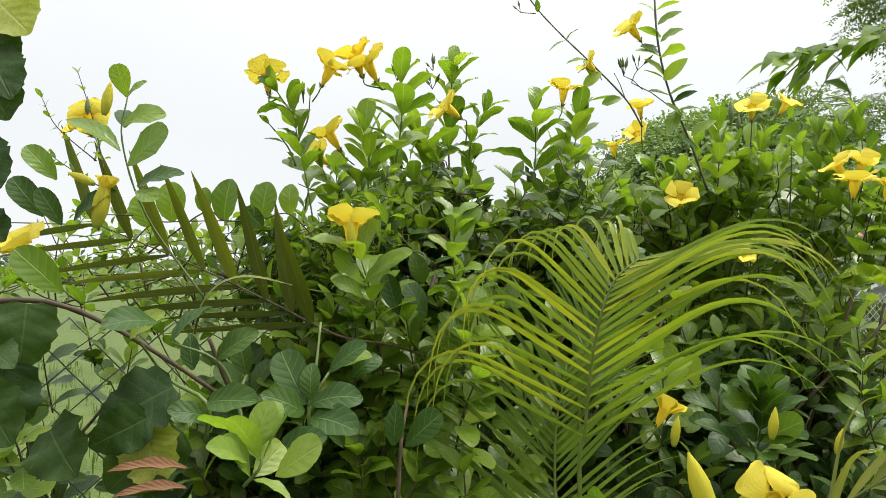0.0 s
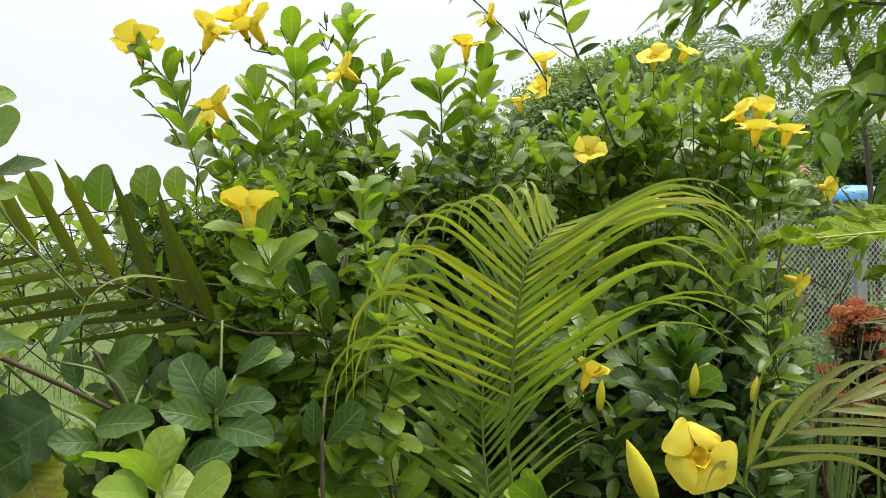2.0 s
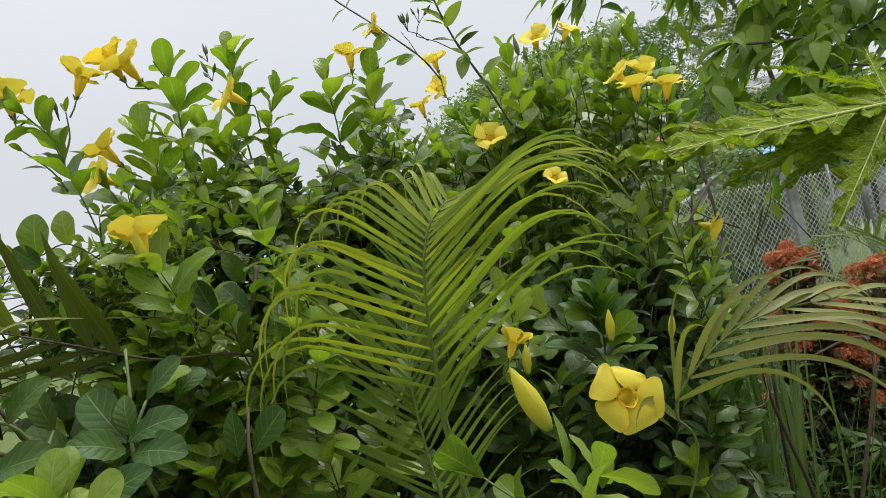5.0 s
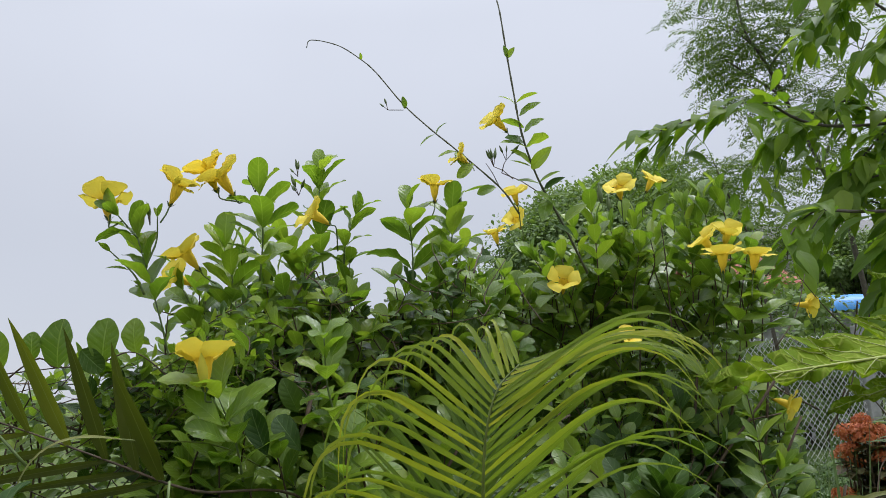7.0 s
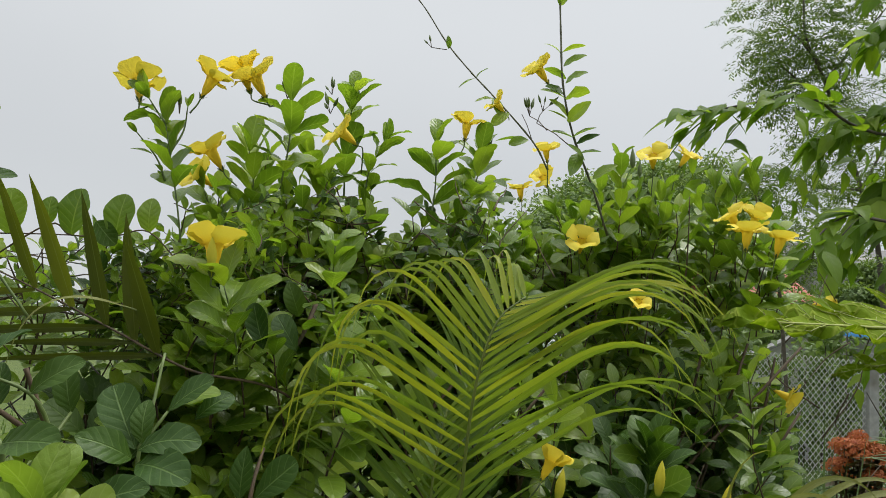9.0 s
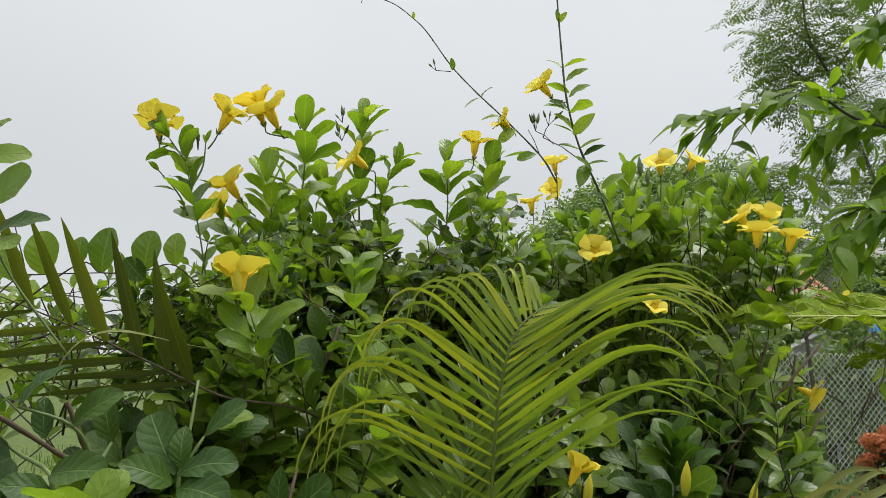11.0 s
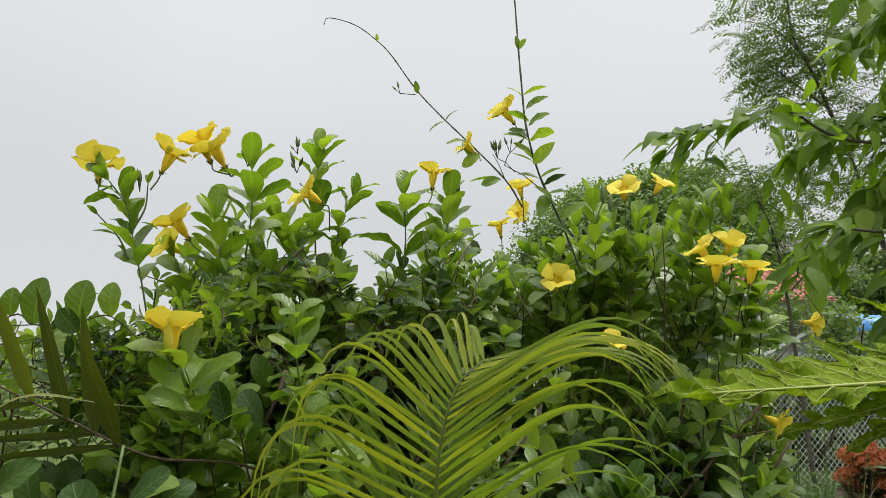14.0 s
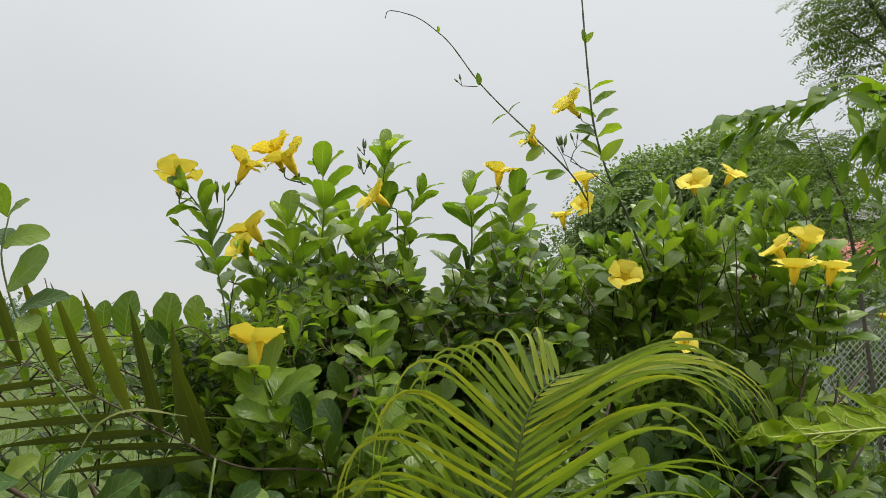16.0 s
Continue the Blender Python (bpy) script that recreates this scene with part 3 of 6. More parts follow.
def sheet_roof_shed(base, wide, deep, wall_high, rise):
    """A long shed with a corrugated roof."""
    shed = thing("shed", base, "long pale building with a weathered sheet roof", "building")
    b = Vector(base)
    part("wall", flat(Pieces().add(box_shape(wide, deep, wall_high, b + Vector((0, 0, wall_high / 2)), 0.03)).mesh("wall", M_PLASTER)), shed, "grey-mauve wall")
    n = 90
    v, f = [], []
    for i in range(n + 1):
        x = (i / n - 0.5) * (wide + 0.8)
        z = 0.035 * math.sin(i * 2.1)
        for y, h in ((-deep / 2 - 0.5, 0.0), (0, rise), (deep / 2 + 0.5, 0.0)):
            v.append((b.x + x, b.y + y, wall_high + 0.06 + h + z))
    for i in range(n):
        for k in range(2):
            f.append((i * 3 + k, i * 3 + 3 + k, i * 3 + 4 + k, i * 3 + 1 + k))
    v = np.array(v)
    part("roof", Pieces().add((v, f, v[:, :2].copy())).mesh("roof", M_SHEET), shed, "corrugated pale roof")
    for k in range(5):
        at = b + Vector((wide * (k / 5 - 0.4), -deep / 2 - 0.02, wall_high * 0.55))
        window = part("window", flat(Pieces().add(box_shape(1.0, 0.06, 0.9, at, 0.01)).mesh("window", M_CONC)), shed, "small shaded window")
        part("pane", flat(Pieces().add(box_shape(0.8, 0.03, 0.7, at + Vector((0, -0.03, 0)))).mesh("pane", M_DARK)), window)
    return shed


sheet_roof_shed((20.5, 34.0, 0), 13.0, 6.0, 6.9, 1.4)


def blue_awning(base, wide):
    """A lean-to of blue sheet on two posts against a low wall."""
    hut = thing("blue_roofed_hut", base, "small hut with a bright blue painted sheet roof", "hut")
    b = Vector(base)
    v, f, n = [], [], 40
    for i in range(n + 1):
        x, z = (i / n - 0.5) * wide, 0.018 * math.sin(i * 1.9)
        for y, h in ((-0.55, 0.0), (-0.55, 0.02), (0.7, 0.24)):
            v.append((b.x + x, b.y + y, 2.55 + h + z - (0.17 if (y, h) == (-0.55, 0.0) else 0)))
    for i in range(n):
        for k in range(2):
            f.append((i * 3 + k, i * 3 + 3 + k, i * 3 + 4 + k, i * 3 + 1 + k))
    v = np.array(v)
    part("roof", Pieces().add((v, f, v[:, :2].copy())).mesh("roof", M_BLUE), hut, "bright blue corrugated sheet")
    part("wall", flat(Pieces().add(box_shape(wide * 0.9, 0.12, 2.4, b + Vector((0, 0.6, 1.2)), 0.01)).mesh("wall", M_PLASTER)), hut, "grey plaster wall")
    for s in (-0.46, 0.0, 0.46):
        part("post", Pieces().add(tube_shape([b + Vector((s * wide, -0.5, 0)), b + Vector((s * wide, -0.5, 2.5))], 0.035, 0.035, 8)).mesh("post", M_CONC), hut)
    return hut


blue_awning((9.75, 14.0, 0), 1.6)



def gable_wall(x0, x1, y, low, high, peak):
    """A short plastered wall whose top climbs to a peak near one end."""
    wall_thing = thing("garden_wall", ((x0 + x1) / 2, y, 0), "pale stained plaster gable wall beyond the fence", "wall", kind="structure")
    outline = ((x0, 0), (x1, 0), (x1, high - 0.16), (peak, high), (x0, low))
    v = np.array([(x, y + d, z) for d in (-0.1, 0.1) for x, z in outline])
    f = [(0, 1, 2, 3, 4), (9, 8, 7, 6, 5)] + [(k, k + 5, (k + 1) % 5 + 5, (k + 1) % 5) for k in range(5)]
    part("wall", flat(Pieces().add((v, f, v[:, ::2].copy())).mesh("wall", M_GABLE)), wall_thing)
    a, b = Vector((x0 - 0.06, y, low + 0.01)), Vector((peak, y, high + 0.03))
    part("coping", flat(Pieces().add(box_shape(0.3, (b - a).length, 0.05), frame_of((a + b) / 2, b - a, (0, 0, 1))).mesh("coping", M_CONC)), wall_thing, "grey sloping coping")


gable_wall(6.45, 7.66, 12.5, 1.72, 2.25, 7.48)

# ---- the flowering bush ----
OBO = [leaf_shape(0.85, 0.44, 0.54, 0.55, 0.22, 0.08, 8), leaf_shape(0.8, 0.50, 0.50, 0.9, 0.30, 0.14, 8), leaf_shape(0.9, 0.42, 0.60, 0.25, 0.14, 0.06, 8),
       leaf_shape(0.8, 0.52, 0.46, 0.7, 0.35, 0.12, 8, twist=0.3), leaf_shape(0.85, 0.46, 0.52, 1.2, 0.2, 0.16, 8, twist=-0.25)]
NARROW = [leaf_shape(0.85, 0.9, 0.32, 0.5, 0.35, 0.05), leaf_shape(0.8, 0.85, 0.36, 0.9, 0.3, 0.1, twist=0.3), leaf_shape(0.8, 1.0, 0.30, 0.2, 0.45, 0.0)]
ROUND = [leaf_shape(0.62, 0.54, 0.70, 0.5, 0.24, 0.08, 11), leaf_shape(0.58, 0.56, 0.74, 0.8, 0.30, 0.12, 11, twist=0.25), leaf_shape(0.62, 0.58, 0.66, 0.7, 0.2, 0.1, 11, twist=-0.2)]
OVAL = [leaf_shape(0.62, 0.72, 0.50, 0.6, 0.25, 0.08), leaf_shape(0.6, 0.8, 0.46, 0.3, 0.35, 0.05), leaf_shape(0.65, 0.6, 0.56, 0.9, 0.2, 0.12)]


LOW = {"obovate": [leaf_shape(0.85, 0.44, 0.54, 0.55, 0.22, 0.10, 6, 2), leaf_shape(0.8, 0.5, 0.50, 0.9, 0.30, 0.0, 6, 2, twist=0.2), leaf_shape(0.9, 0.42, 0.60, 0.25, 0.14, 0.0, 6, 2)],
       "oval": [leaf_shape(0.62, 0.72, 0.50, 0.6, 0.25, 0.0, 5, 2), leaf_shape(0.65, 0.6, 0.56, 0.9, 0.2, 0.0, 5, 2, twist=-0.2)], "narrow": [leaf_shape(0.85, 0.9, 0.32, 0.5, 0.35, 0.0, 5, 2)]}


def meshes_of(shapes, mat):
    return [Pieces().add(s).mesh("leaf", mat) for s in shapes]


LEAF = {(k, m.name): meshes_of(s, m) for k, s in (("obovate", OBO), ("narrow", NARROW), ("oval", OVAL), ("round", ROUND)) for m in (M_LEAF, M_YOUNG, M_SHADE_LEAF, M_VEINED, M_YELLOWED)}
SHAPES = {"obovate": OBO, "narrow": NARROW, "oval": OVAL, "round": ROUND}

bush = thing("allamanda_bush", (0.3, 1.5, 0.0), "tall leafy bush with yellow trumpet flowers climbing a fence", "bush")
mass = {M_LEAF.name: Pieces(), M_SHADE_LEAF.name: Pieces(), M_YOUNG.name: Pieces()}
wood = Pieces()


def put_leaf(at, ahead, up, size, mat=M_LEAF, shape="obovate", joined=False, r=rng):
    m = frame_of(at, ahead, up, size)
    k = r.randrange(len(SHAPES[shape]))
    if joined:
        mass[mat.name].add(r.choice(LOW[shape]), m)
    else:
        part("leaf", LEAF[(shape, mat.name)][k], bush, m=m)


def sprig(base, tip, nodes=5, size=0.06, whorl=3, tip_mat=M_LEAF, mat=M_LEAF, shape="obovate", joined=False, mid=None, open_low=54, open_top=20, seed=0, stem=0.0022, start=0.2, top_size=0.75):
    """A shoot with whorls of leaves, more upright towards its tip."""
    r = random.Random(seed + int(abs(base[0] * 7919) + abs(tip[2] * 6007) * 13))
    line = curve_through([base, mid, tip] if mid is not None else [base, Vector(base).lerp(Vector(tip), 0.5) + Vector((r.gauss(0, 0.01), r.gauss(0, 0.01), 0)), tip], 5)
    if joined:
        wood.add(tube_shape(line, stem, stem * 0.5, 5))
    else:
        part("stem", Pieces().add(tube_shape(line, stem, stem * 0.5, 6)).mesh("stem", M_STEM), bush)
    spin = r.uniform(0, 6.283)
    for k in range(nodes):
        t = start + (1 - start) * k / max(1, nodes - 1)
        q = t * (len(line) - 1)
        i = min(int(q), len(line) - 2)
        at = line[i].lerp(line[i + 1], q - i)
        axis = (line[i + 1] - line[i]).normalized()
        side = axis.orthogonal().normalized()
        spin += math.pi / whorl + r.gauss(0, 0.15)
        lean = radians(open_low + (open_top - open_low) * (k / max(1, nodes - 1)) + r.gauss(0, 9))
        for j in range(whorl):
            if r.random() < 0.06:
                continue
            a = spin + 2 * math.pi * j / whorl + r.gauss(0, 0.2)
            out = Matrix.Rotation(a, 3, axis) @ side
            ahead = axis * math.cos(lean) + out * math.sin(lean)
            up = axis * math.sin(lean) - out * math.cos(lean) + Vector((r.gauss(0, 0.25), r.gauss(-0.4 if joined else -0.2, 0.25), 0.45 if joined else 0.3))
            s = size * (1.0 if joined else 1.16) * r.uniform(0.78, 1.15) * (1 + (top_size - 1) * k / max(1, nodes - 1))
            put_leaf(at + out * stem, ahead, up, s, tip_mat if k >= nodes - 2 else mat, shape, joined, r)
    return line


def lathe(profile, sides=9, lobes=0, amount=0.0):
    v, uv, f = [], [], []
    for i, (z, rad) in enumerate(profile):
        for j in range(sides):
            a = 2 * math.pi * j / sides
            w = rad * (1 + amount * math.cos(lobes * a)) if lobes else rad
            v.append((w * math.cos(a), w * math.sin(a), z))
            uv.append((j / sides, i / (len(profile) - 1)))
    for i in range(len(profile) - 1):
        for j in range(sides):
            k = i * sides
            f.append((k + j, k + (j + 1) % sides, k + sides + (j + 1) % sides, k + sides + j))
    return np.array(v), f, np.array(uv)


# a flower one across, its mouth at the origin and opening along z
THROAT = Pieces().add(lathe(((-0.52, 0.035), (-0.44, 0.045), (-0.37, 0.06), (-0.29, 0.09), (-0.17, 0.115), (-0.05, 0.13), (0.03, 0.17)), 10, 5, 0.06)).mesh("throat", M_TUBE)
CALYX = Pieces()
for k in range(5):
    a = k * 1.2566
    CALYX.add(leaf_shape(0.5, 0.8, 0.4, 0.4, 0.3, rows=3, cols=2), frame_of((0.03 * math.cos(a), 0.03 * math.sin(a), -0.54), (math.cos(a) * 0.45, math.sin(a) * 0.45, 1), (-math.cos(a), -math.sin(a), 0.3), 0.16))
CALYX = CALYX.mesh("calyx", M_STEM)
PETALS = [Pieces().add(leaf_shape(0.55, 0.22, 1.30, 0.75, -0.12, 0.10, 7, 6, twist=0.2)).mesh("petal", M_PETAL), Pieces().add(leaf_shape(0.55, 0.26, 1.24, 1.1, -0.05, 0.15, 7, 6, twist=0.25)).mesh("petal", M_PETAL),
          Pieces().add(leaf_shape(0.6, 0.20, 1.34, 0.45, -0.15, 0.08, 7, 6, twist=0.15)).mesh("petal", M_PETAL)]
BUD = Pieces().add(lathe(((0.0, 0.06), (0.12, 0.11), (0.32, 0.15), (0.55, 0.15), (0.8, 0.09), (1.0, 0.012)), 8, 5, 0.05)).mesh("bud", M_BUD)
GREEN_BUD = Pieces().add(lathe(((0.0, 0.05), (0.2, 0.13), (0.45, 0.14), (0.75, 0.08), (1.0, 0.01)), 7)).mesh("bud", M_STEM)


FLOWERS = []


def clear_of_flowers(x, y, z):
    """True where a shoot would not smother an open flower."""
    return all(abs(x - f.x * y / f.y) > 0.08 or not -0.07 < z - f.z < 0.2 or y > f.y for f in FLOWERS)


def flower(at, facing, size, stalk=None, spread=43, seed=0):
    """A trumpet flower with five petals; facing is the way it opens. stalk: where its stalk leaves the shoot."""
    r = random.Random(seed + int(at[0] * 997) + int(at[2] * 499))
    FLOWERS.append(Vector(at))
    z = Vector(facing).normalized()
    m = frame_of(at, z.orthogonal(), z, size * 0.97)
    head = part("flower", THROAT, bush, "open yellow trumpet flower", m=m)
    part("calyx", CALYX, head, "green calyx")
    for k in range(5):
        a = k * 1.2566 + r.gauss(0, 0.07)
        e = radians(spread + r.gauss(0, 13))
        out = Vector((math.cos(a), math.sin(a), 0))
        part("petal", PETALS[r.randrange(3)], head, m=frame_of(out * 0.115, out * math.cos(e) + Vector((0, 0, math.sin(e))), Vector((0, 0, math.cos(e))) - out * math.sin(e) + out.cross(Vector((0, 0, 1))) * 0.22, 0.45 * r.uniform(0.88, 1.1), 0.45 * (1.08 if spread < 20 else 1.0)))
    foot = Vector(at) - z * 0.52 * size
    if stalk is None:
        stalk = foot - z * 0.02 + Vector((r.gauss(0, 0.005), 0.01, -0.045))
    part("stalk", Pieces().add(tube_shape(curve_through([stalk, foot - z * 0.012, foot]), 0.0016, 0.0013, 5)).mesh("stalk", M_STEM), bush)


def bud(at, ahead, size, green=False):
    z = Vector(ahead).normalized()
    part("bud", GREEN_BUD if green else BUD, bush, "green closed bud" if green else "yellow furled bud", m=frame_of(at, z.orthogonal(), z, size))


def bud_cluster(at, ahead, count, size, seed):
    r = random.Random(seed)
    for k in range(count):
        d = (Vector(ahead).normalized() + Vector((r.gauss(0, 0.4), r.gauss(0, 0.4), r.gauss(0, 0.25)))).normalized()
        s = size * r.uniform(0.6, 1.2)
        stalk_end = Vector(at) + d * size * 0.8
        wood.add(tube_shape([at, stalk_end], 0.001, 0.001, 4))
        bud(stalk_end, d, s, True)


def big_leaf(base, tip, up, width=None, mat=M_LEAF, shape="obovate", seed=0):
    """One leaf from its foot to its point, facing up."""
    d = Vector(tip) - Vector(base)
    r = random.Random(seed + int(d.length * 9999))
    put_leaf(base, d, up, d.length, mat, shape, False, r)


# shoots that stand out against the sky, with their flowers
sprig((-0.238, 1.300, 1.531), (-0.294, 1.250, 1.822), 6, 0.066, 2, start=0.55, seed=1, mid=(-0.260, 1.270, 1.677))
sprig((-0.294, 1.250, 1.822), (-0.323, 1.240, 1.860), 2, 0.055, 3, start=0.2, seed=2)
flower((-0.347, 1.250, 1.889), (-0.25, 0.25, 1), 0.078, (-0.319, 1.250, 1.853), seed=1)
flower((-0.237, 1.280, 1.919), (0.45, -0.1, 1), 0.078, (-0.267, 1.280, 1.854), seed=2)
sprig((-0.282, 1.260, 1.778), (-0.272, 1.280, 1.865), 2, 0.03, 2, shape="narrow", seed=3)
bud_cluster((-0.281, 1.270, 1.848), (-0.1, 0, 1), 4, 0.022, 4)
sprig((-0.285, 1.260, 1.726), (-0.334, 1.240, 1.799), 3, 0.035, 2, shape="narrow", seed=5)
flower((-0.201, 1.330, 1.960), (-0.35, -0.3, 0.8), 0.085, (-0.144, 1.330, 1.899), seed=3)
flower((-0.171, 1.310, 1.942), (-0.35, -0.35, 0.6), 0.085, (-0.133, 1.310, 1.892), seed=6)
sprig((-0.114, 1.360, 1.752), (-0.108, 1.340, 1.914), 5, 0.08, 3, seed=7, open_top=30)
bud_cluster((-0.116, 1.340, 1.919), (0, 0, 1), 5, 0.022, 8)
flower((-0.260, 1.400, 1.821), (-0.5, -0.3, 0.7), 0.085, (-0.208, 1.420, 1.762), seed=9)
flower((-0.308, 1.500, 1.793), (-0.5, -0.5, 0.3), 0.08, seed=10)
sprig((-0.242, 1.500, 1.649), (-0.295, 1.500, 1.768), 4, 0.06, 3, seed=101)
sprig((-0.182, 1.420, 1.699), (-0.188, 1.400, 1.828), 5, 0.078, 3, seed=11)
sprig((-0.019, 1.580, 1.794), (-0.018, 1.560, 2.023), 6, 0.088, 3, seed=12, open_top=30)
big_leaf((-0.018, 1.560, 2.023), (-0.020, 1.550, 2.079), (0, -1, 0.2), seed=13)
flower((-0.022, 1.450, 1.898), (-0.75, -0.35, 0.45), 0.08, (0.02, 1.50, 1.83), seed=14)
bud_cluster((-0.064, 1.550, 1.968), (-0.4, 0, 1), 3, 0.026, 15)
bud_cluster((-0.065, 1.550, 2.011), (-0.3, 0, 1), 4, 0.020, 16)
sprig((0.024, 1.600, 1.792), (0.056, 1.600, 1.930), 4, 0.07, 3, seed=17)
sprig((-0.067, 1.520, 1.764), (-0.085, 1.500, 1.846), 4, 0.078, 3, seed=18)
sprig((0.174, 1.560, 1.760), (0.170, 1.540, 1.921), 5, 0.085, 3, seed=19, open_top=30)
sprig((0.243, 1.620, 1.797), (0.274, 1.600, 1.925), 5, 0.08, 3, seed=20, open_top=30)
flower((0.235, 1.560, 1.980), (0.05, -0.25, 1), 0.078, (0.224, 1.560, 1.907), seed=21)
bud_cluster((0.287, 1.600, 1.925), (0.1, 0, 1), 4, 0.022, 22)
flower((0.443, 2.080, 1.973), (-0.2, -0.2, 1), 0.08, seed=23)
flower((0.494, 2.000, 1.991), (-0.4, -0.6, 0.4), 0.08, seed=24)
flower((0.479, 1.900, 2.042), (-0.2, -0.4, 0.7), 0.07, seed=25)
# two long whips that climb above the rest
whip_a = curve_through([(0.578, 1.620, 1.771), (0.528, 1.600, 1.883), (0.475, 1.580, 1.988), (0.442, 1.560, 2.093), (0.431, 1.560, 2.200), (0.423, 1.560, 2.296), (0.416, 1.560, 2.394), (0.412, 1.570, 2.443), (0.409, 1.570, 2.500), (0.419, 1.570, 2.522), (0.433, 1.570, 2.506)], 5)
part("stem", Pieces().add(tube_shape(whip_a, 0.0026, 0.0011, 6, 0.25)).mesh("stem", M_WHIP), bush, "thin dark upright whip")
whip_b = curve_through([(0.483, 1.880, 1.982), (0.435, 1.880, 2.059), (0.324, 1.880, 2.170), (0.260, 1.900, 2.239), (0.186, 1.920, 2.326), (0.114, 1.920, 2.425), (0.070, 1.920, 2.469), (0.008, 1.920, 2.513), (-0.067, 1.920, 2.532), (-0.081, 1.920, 2.509)], 5)
part("stem", Pieces().add(tube_shape(whip_b, 0.0024, 0.0010, 6, 0.25)).mesh("stem", M_WHIP), bush, "thin dark arching whip")
big_leaf((0.448, 1.560, 2.096), (0.482, 1.530, 2.127), (0.2, -0.6, 0.6), shape="oval", seed=31)
big_leaf((0.448, 1.560, 2.107), (0.402, 1.580, 2.138), (0.1, 0.3, 1), shape="oval", seed=32)
big_leaf((0.450, 1.560, 2.060), (0.392, 1.540, 2.079), (0, -0.5, 0.7), shape="oval", seed=33)
big_leaf((0.451, 1.570, 2.063), (0.500, 1.600, 2.111), (0, 0.3, 0.7), shape="oval", seed=34)
big_leaf((0.460, 1.570, 2.011), (0.498, 1.530, 2.050), (0.2, -0.8, 0.4), shape="oval", seed=35)
big_leaf((0.457, 1.570, 2.017), (0.410, 1.550, 2.030), (0, -0.4, 0.8), shape="narrow", seed=36)
big_leaf((0.434, 1.560, 2.163), (0.401, 1.560, 2.198), (0.3, -0.3, 0.6), shape="narrow", seed=37)
big_leaf((0.434, 1.560, 2.167), (0.486, 1.570, 2.203), (-0.3, 0.2, 1), shape="narrow", seed=38)
big_leaf((0.424, 1.560, 2.280), (0.417, 1.550, 2.308), (0.2, -1, 0.1), shape="oval", seed=39)
big_leaf((0.424, 1.560, 2.280), (0.437, 1.540, 2.297), (-0.2, -1, 0.1), shape="oval", seed=40)
big_leaf((0.475, 1.580, 1.979), (0.518, 1.550, 2.002), (0, -0.5, 0.8), shape="oval", seed=41)
big_leaf((0.475, 1.580, 1.979), (0.424, 1.560, 1.987), (0, -0.5, 0.8), shape="oval", seed=42)
big_leaf((0.492, 1.580, 1.943), (0.533, 1.550, 1.948), (0, -0.5, 0.8), shape="oval", seed=43)
big_leaf((0.492, 1.580, 1.943), (0.469, 1.550, 1.885), (0, -0.7, 0.5), shape="oval", seed=44)
for k, (x, z) in enumerate(((0.450, 2.070), (0.443, 2.140), (0.460, 2.020), (0.484, 1.962), (0.503, 1.925), (0.524, 1.885), (0.540, 1.852))):
    # more leaves on the upright whip
    way = 1 if k % 2 else -1
    big_leaf((x, 1.57, z), (x + 0.042 * way, 1.545, z + 0.022 + 0.008 * (k % 3)), (0.3 * -way, -0.7, 0.6), shape="oval", mat=M_LEAF if k % 3 else M_VEINED, seed=600 + k)
flower((0.410, 1.700, 2.184), (-0.6, -0.35, 0.6), 0.085, (0.448, 1.60, 2.10), seed=45)
big_leaf((0.190, 1.920, 2.313), (0.187, 1.900, 2.342), (0.3, -1, 0), shape="oval", seed=46)
bud_cluster((0.142, 1.920, 2.311), (-0.4, 0, 1), 3, 0.022, 47)
wood.add(tube_shape([(0.186, 1.920, 2.309), (0.142, 1.920, 2.311)], 0.0012, 0.0012, 5))
big_leaf((0.269, 1.900, 2.226), (0.221, 1.900, 2.201), (0.1, -0.4, 0.9), shape="narrow", seed=48)
big_leaf((0.272, 1.900, 2.226), (0.296, 1.900, 2.270), (-0.5, -0.3, 0.3), shape="narrow", seed=49)
big_leaf((0.324, 1.880, 2.165), (0.270, 1.880, 2.162), (0.1, -0.5, 0.7), shape="oval", seed=50)
big_leaf((0.324, 1.880, 2.165), (0.339, 1.840, 2.115), (0.3, -1, 0.2), shape="oval", seed=51)
flower((0.328, 1.850, 2.141), (-0.5, -0.2, 0.4), 0.07, (0.366, 1.860, 2.103), seed=52)
big_leaf((0.366, 1.860, 2.122), (0.317, 1.840, 2.086), (0.1, -1, 0.3), shape="obovate", seed=53)
big_leaf((0.422, 1.860, 2.053), (0.369, 1.840, 2.039), (0.1, -1, 0.4), shape="obovate", seed=54)
big_leaf((0.418, 1.860, 2.058), (0.336, 1.900, 2.060), (0.1, -0.3, 0.9), shape="narrow", seed=55)
big_leaf((0.072, 1.920, 2.466), (0.072, 1.900, 2.478), (0.3, -1, 0), shape="oval", seed=56)
for far, a, b in ((0.0014, (0.486, 1.600, 1.957), (0.406, 1.660, 2.032)), (0.0012, (0.428, 1.640, 2.010), (0.391, 1.680, 2.055)), (0.0012, (0.406, 1.660, 2.032), (0.419, 1.660, 2.063)), (0.0012, (0.435, 1.880, 2.059), (0.399, 1.860, 2.123))):
    wood.add(tube_shape([a, Vector(a).lerp(Vector(b), 0.5) + Vector((0, 0, 0.006)), b], far, far * 0.8, 5))
bud_cluster((0.391, 1.680, 2.055), (-0.3, 0, 1), 4, 0.026, 57)
bud_cluster((0.419, 1.660, 2.063), (0.3, 0, 1), 3, 0.026, 58)
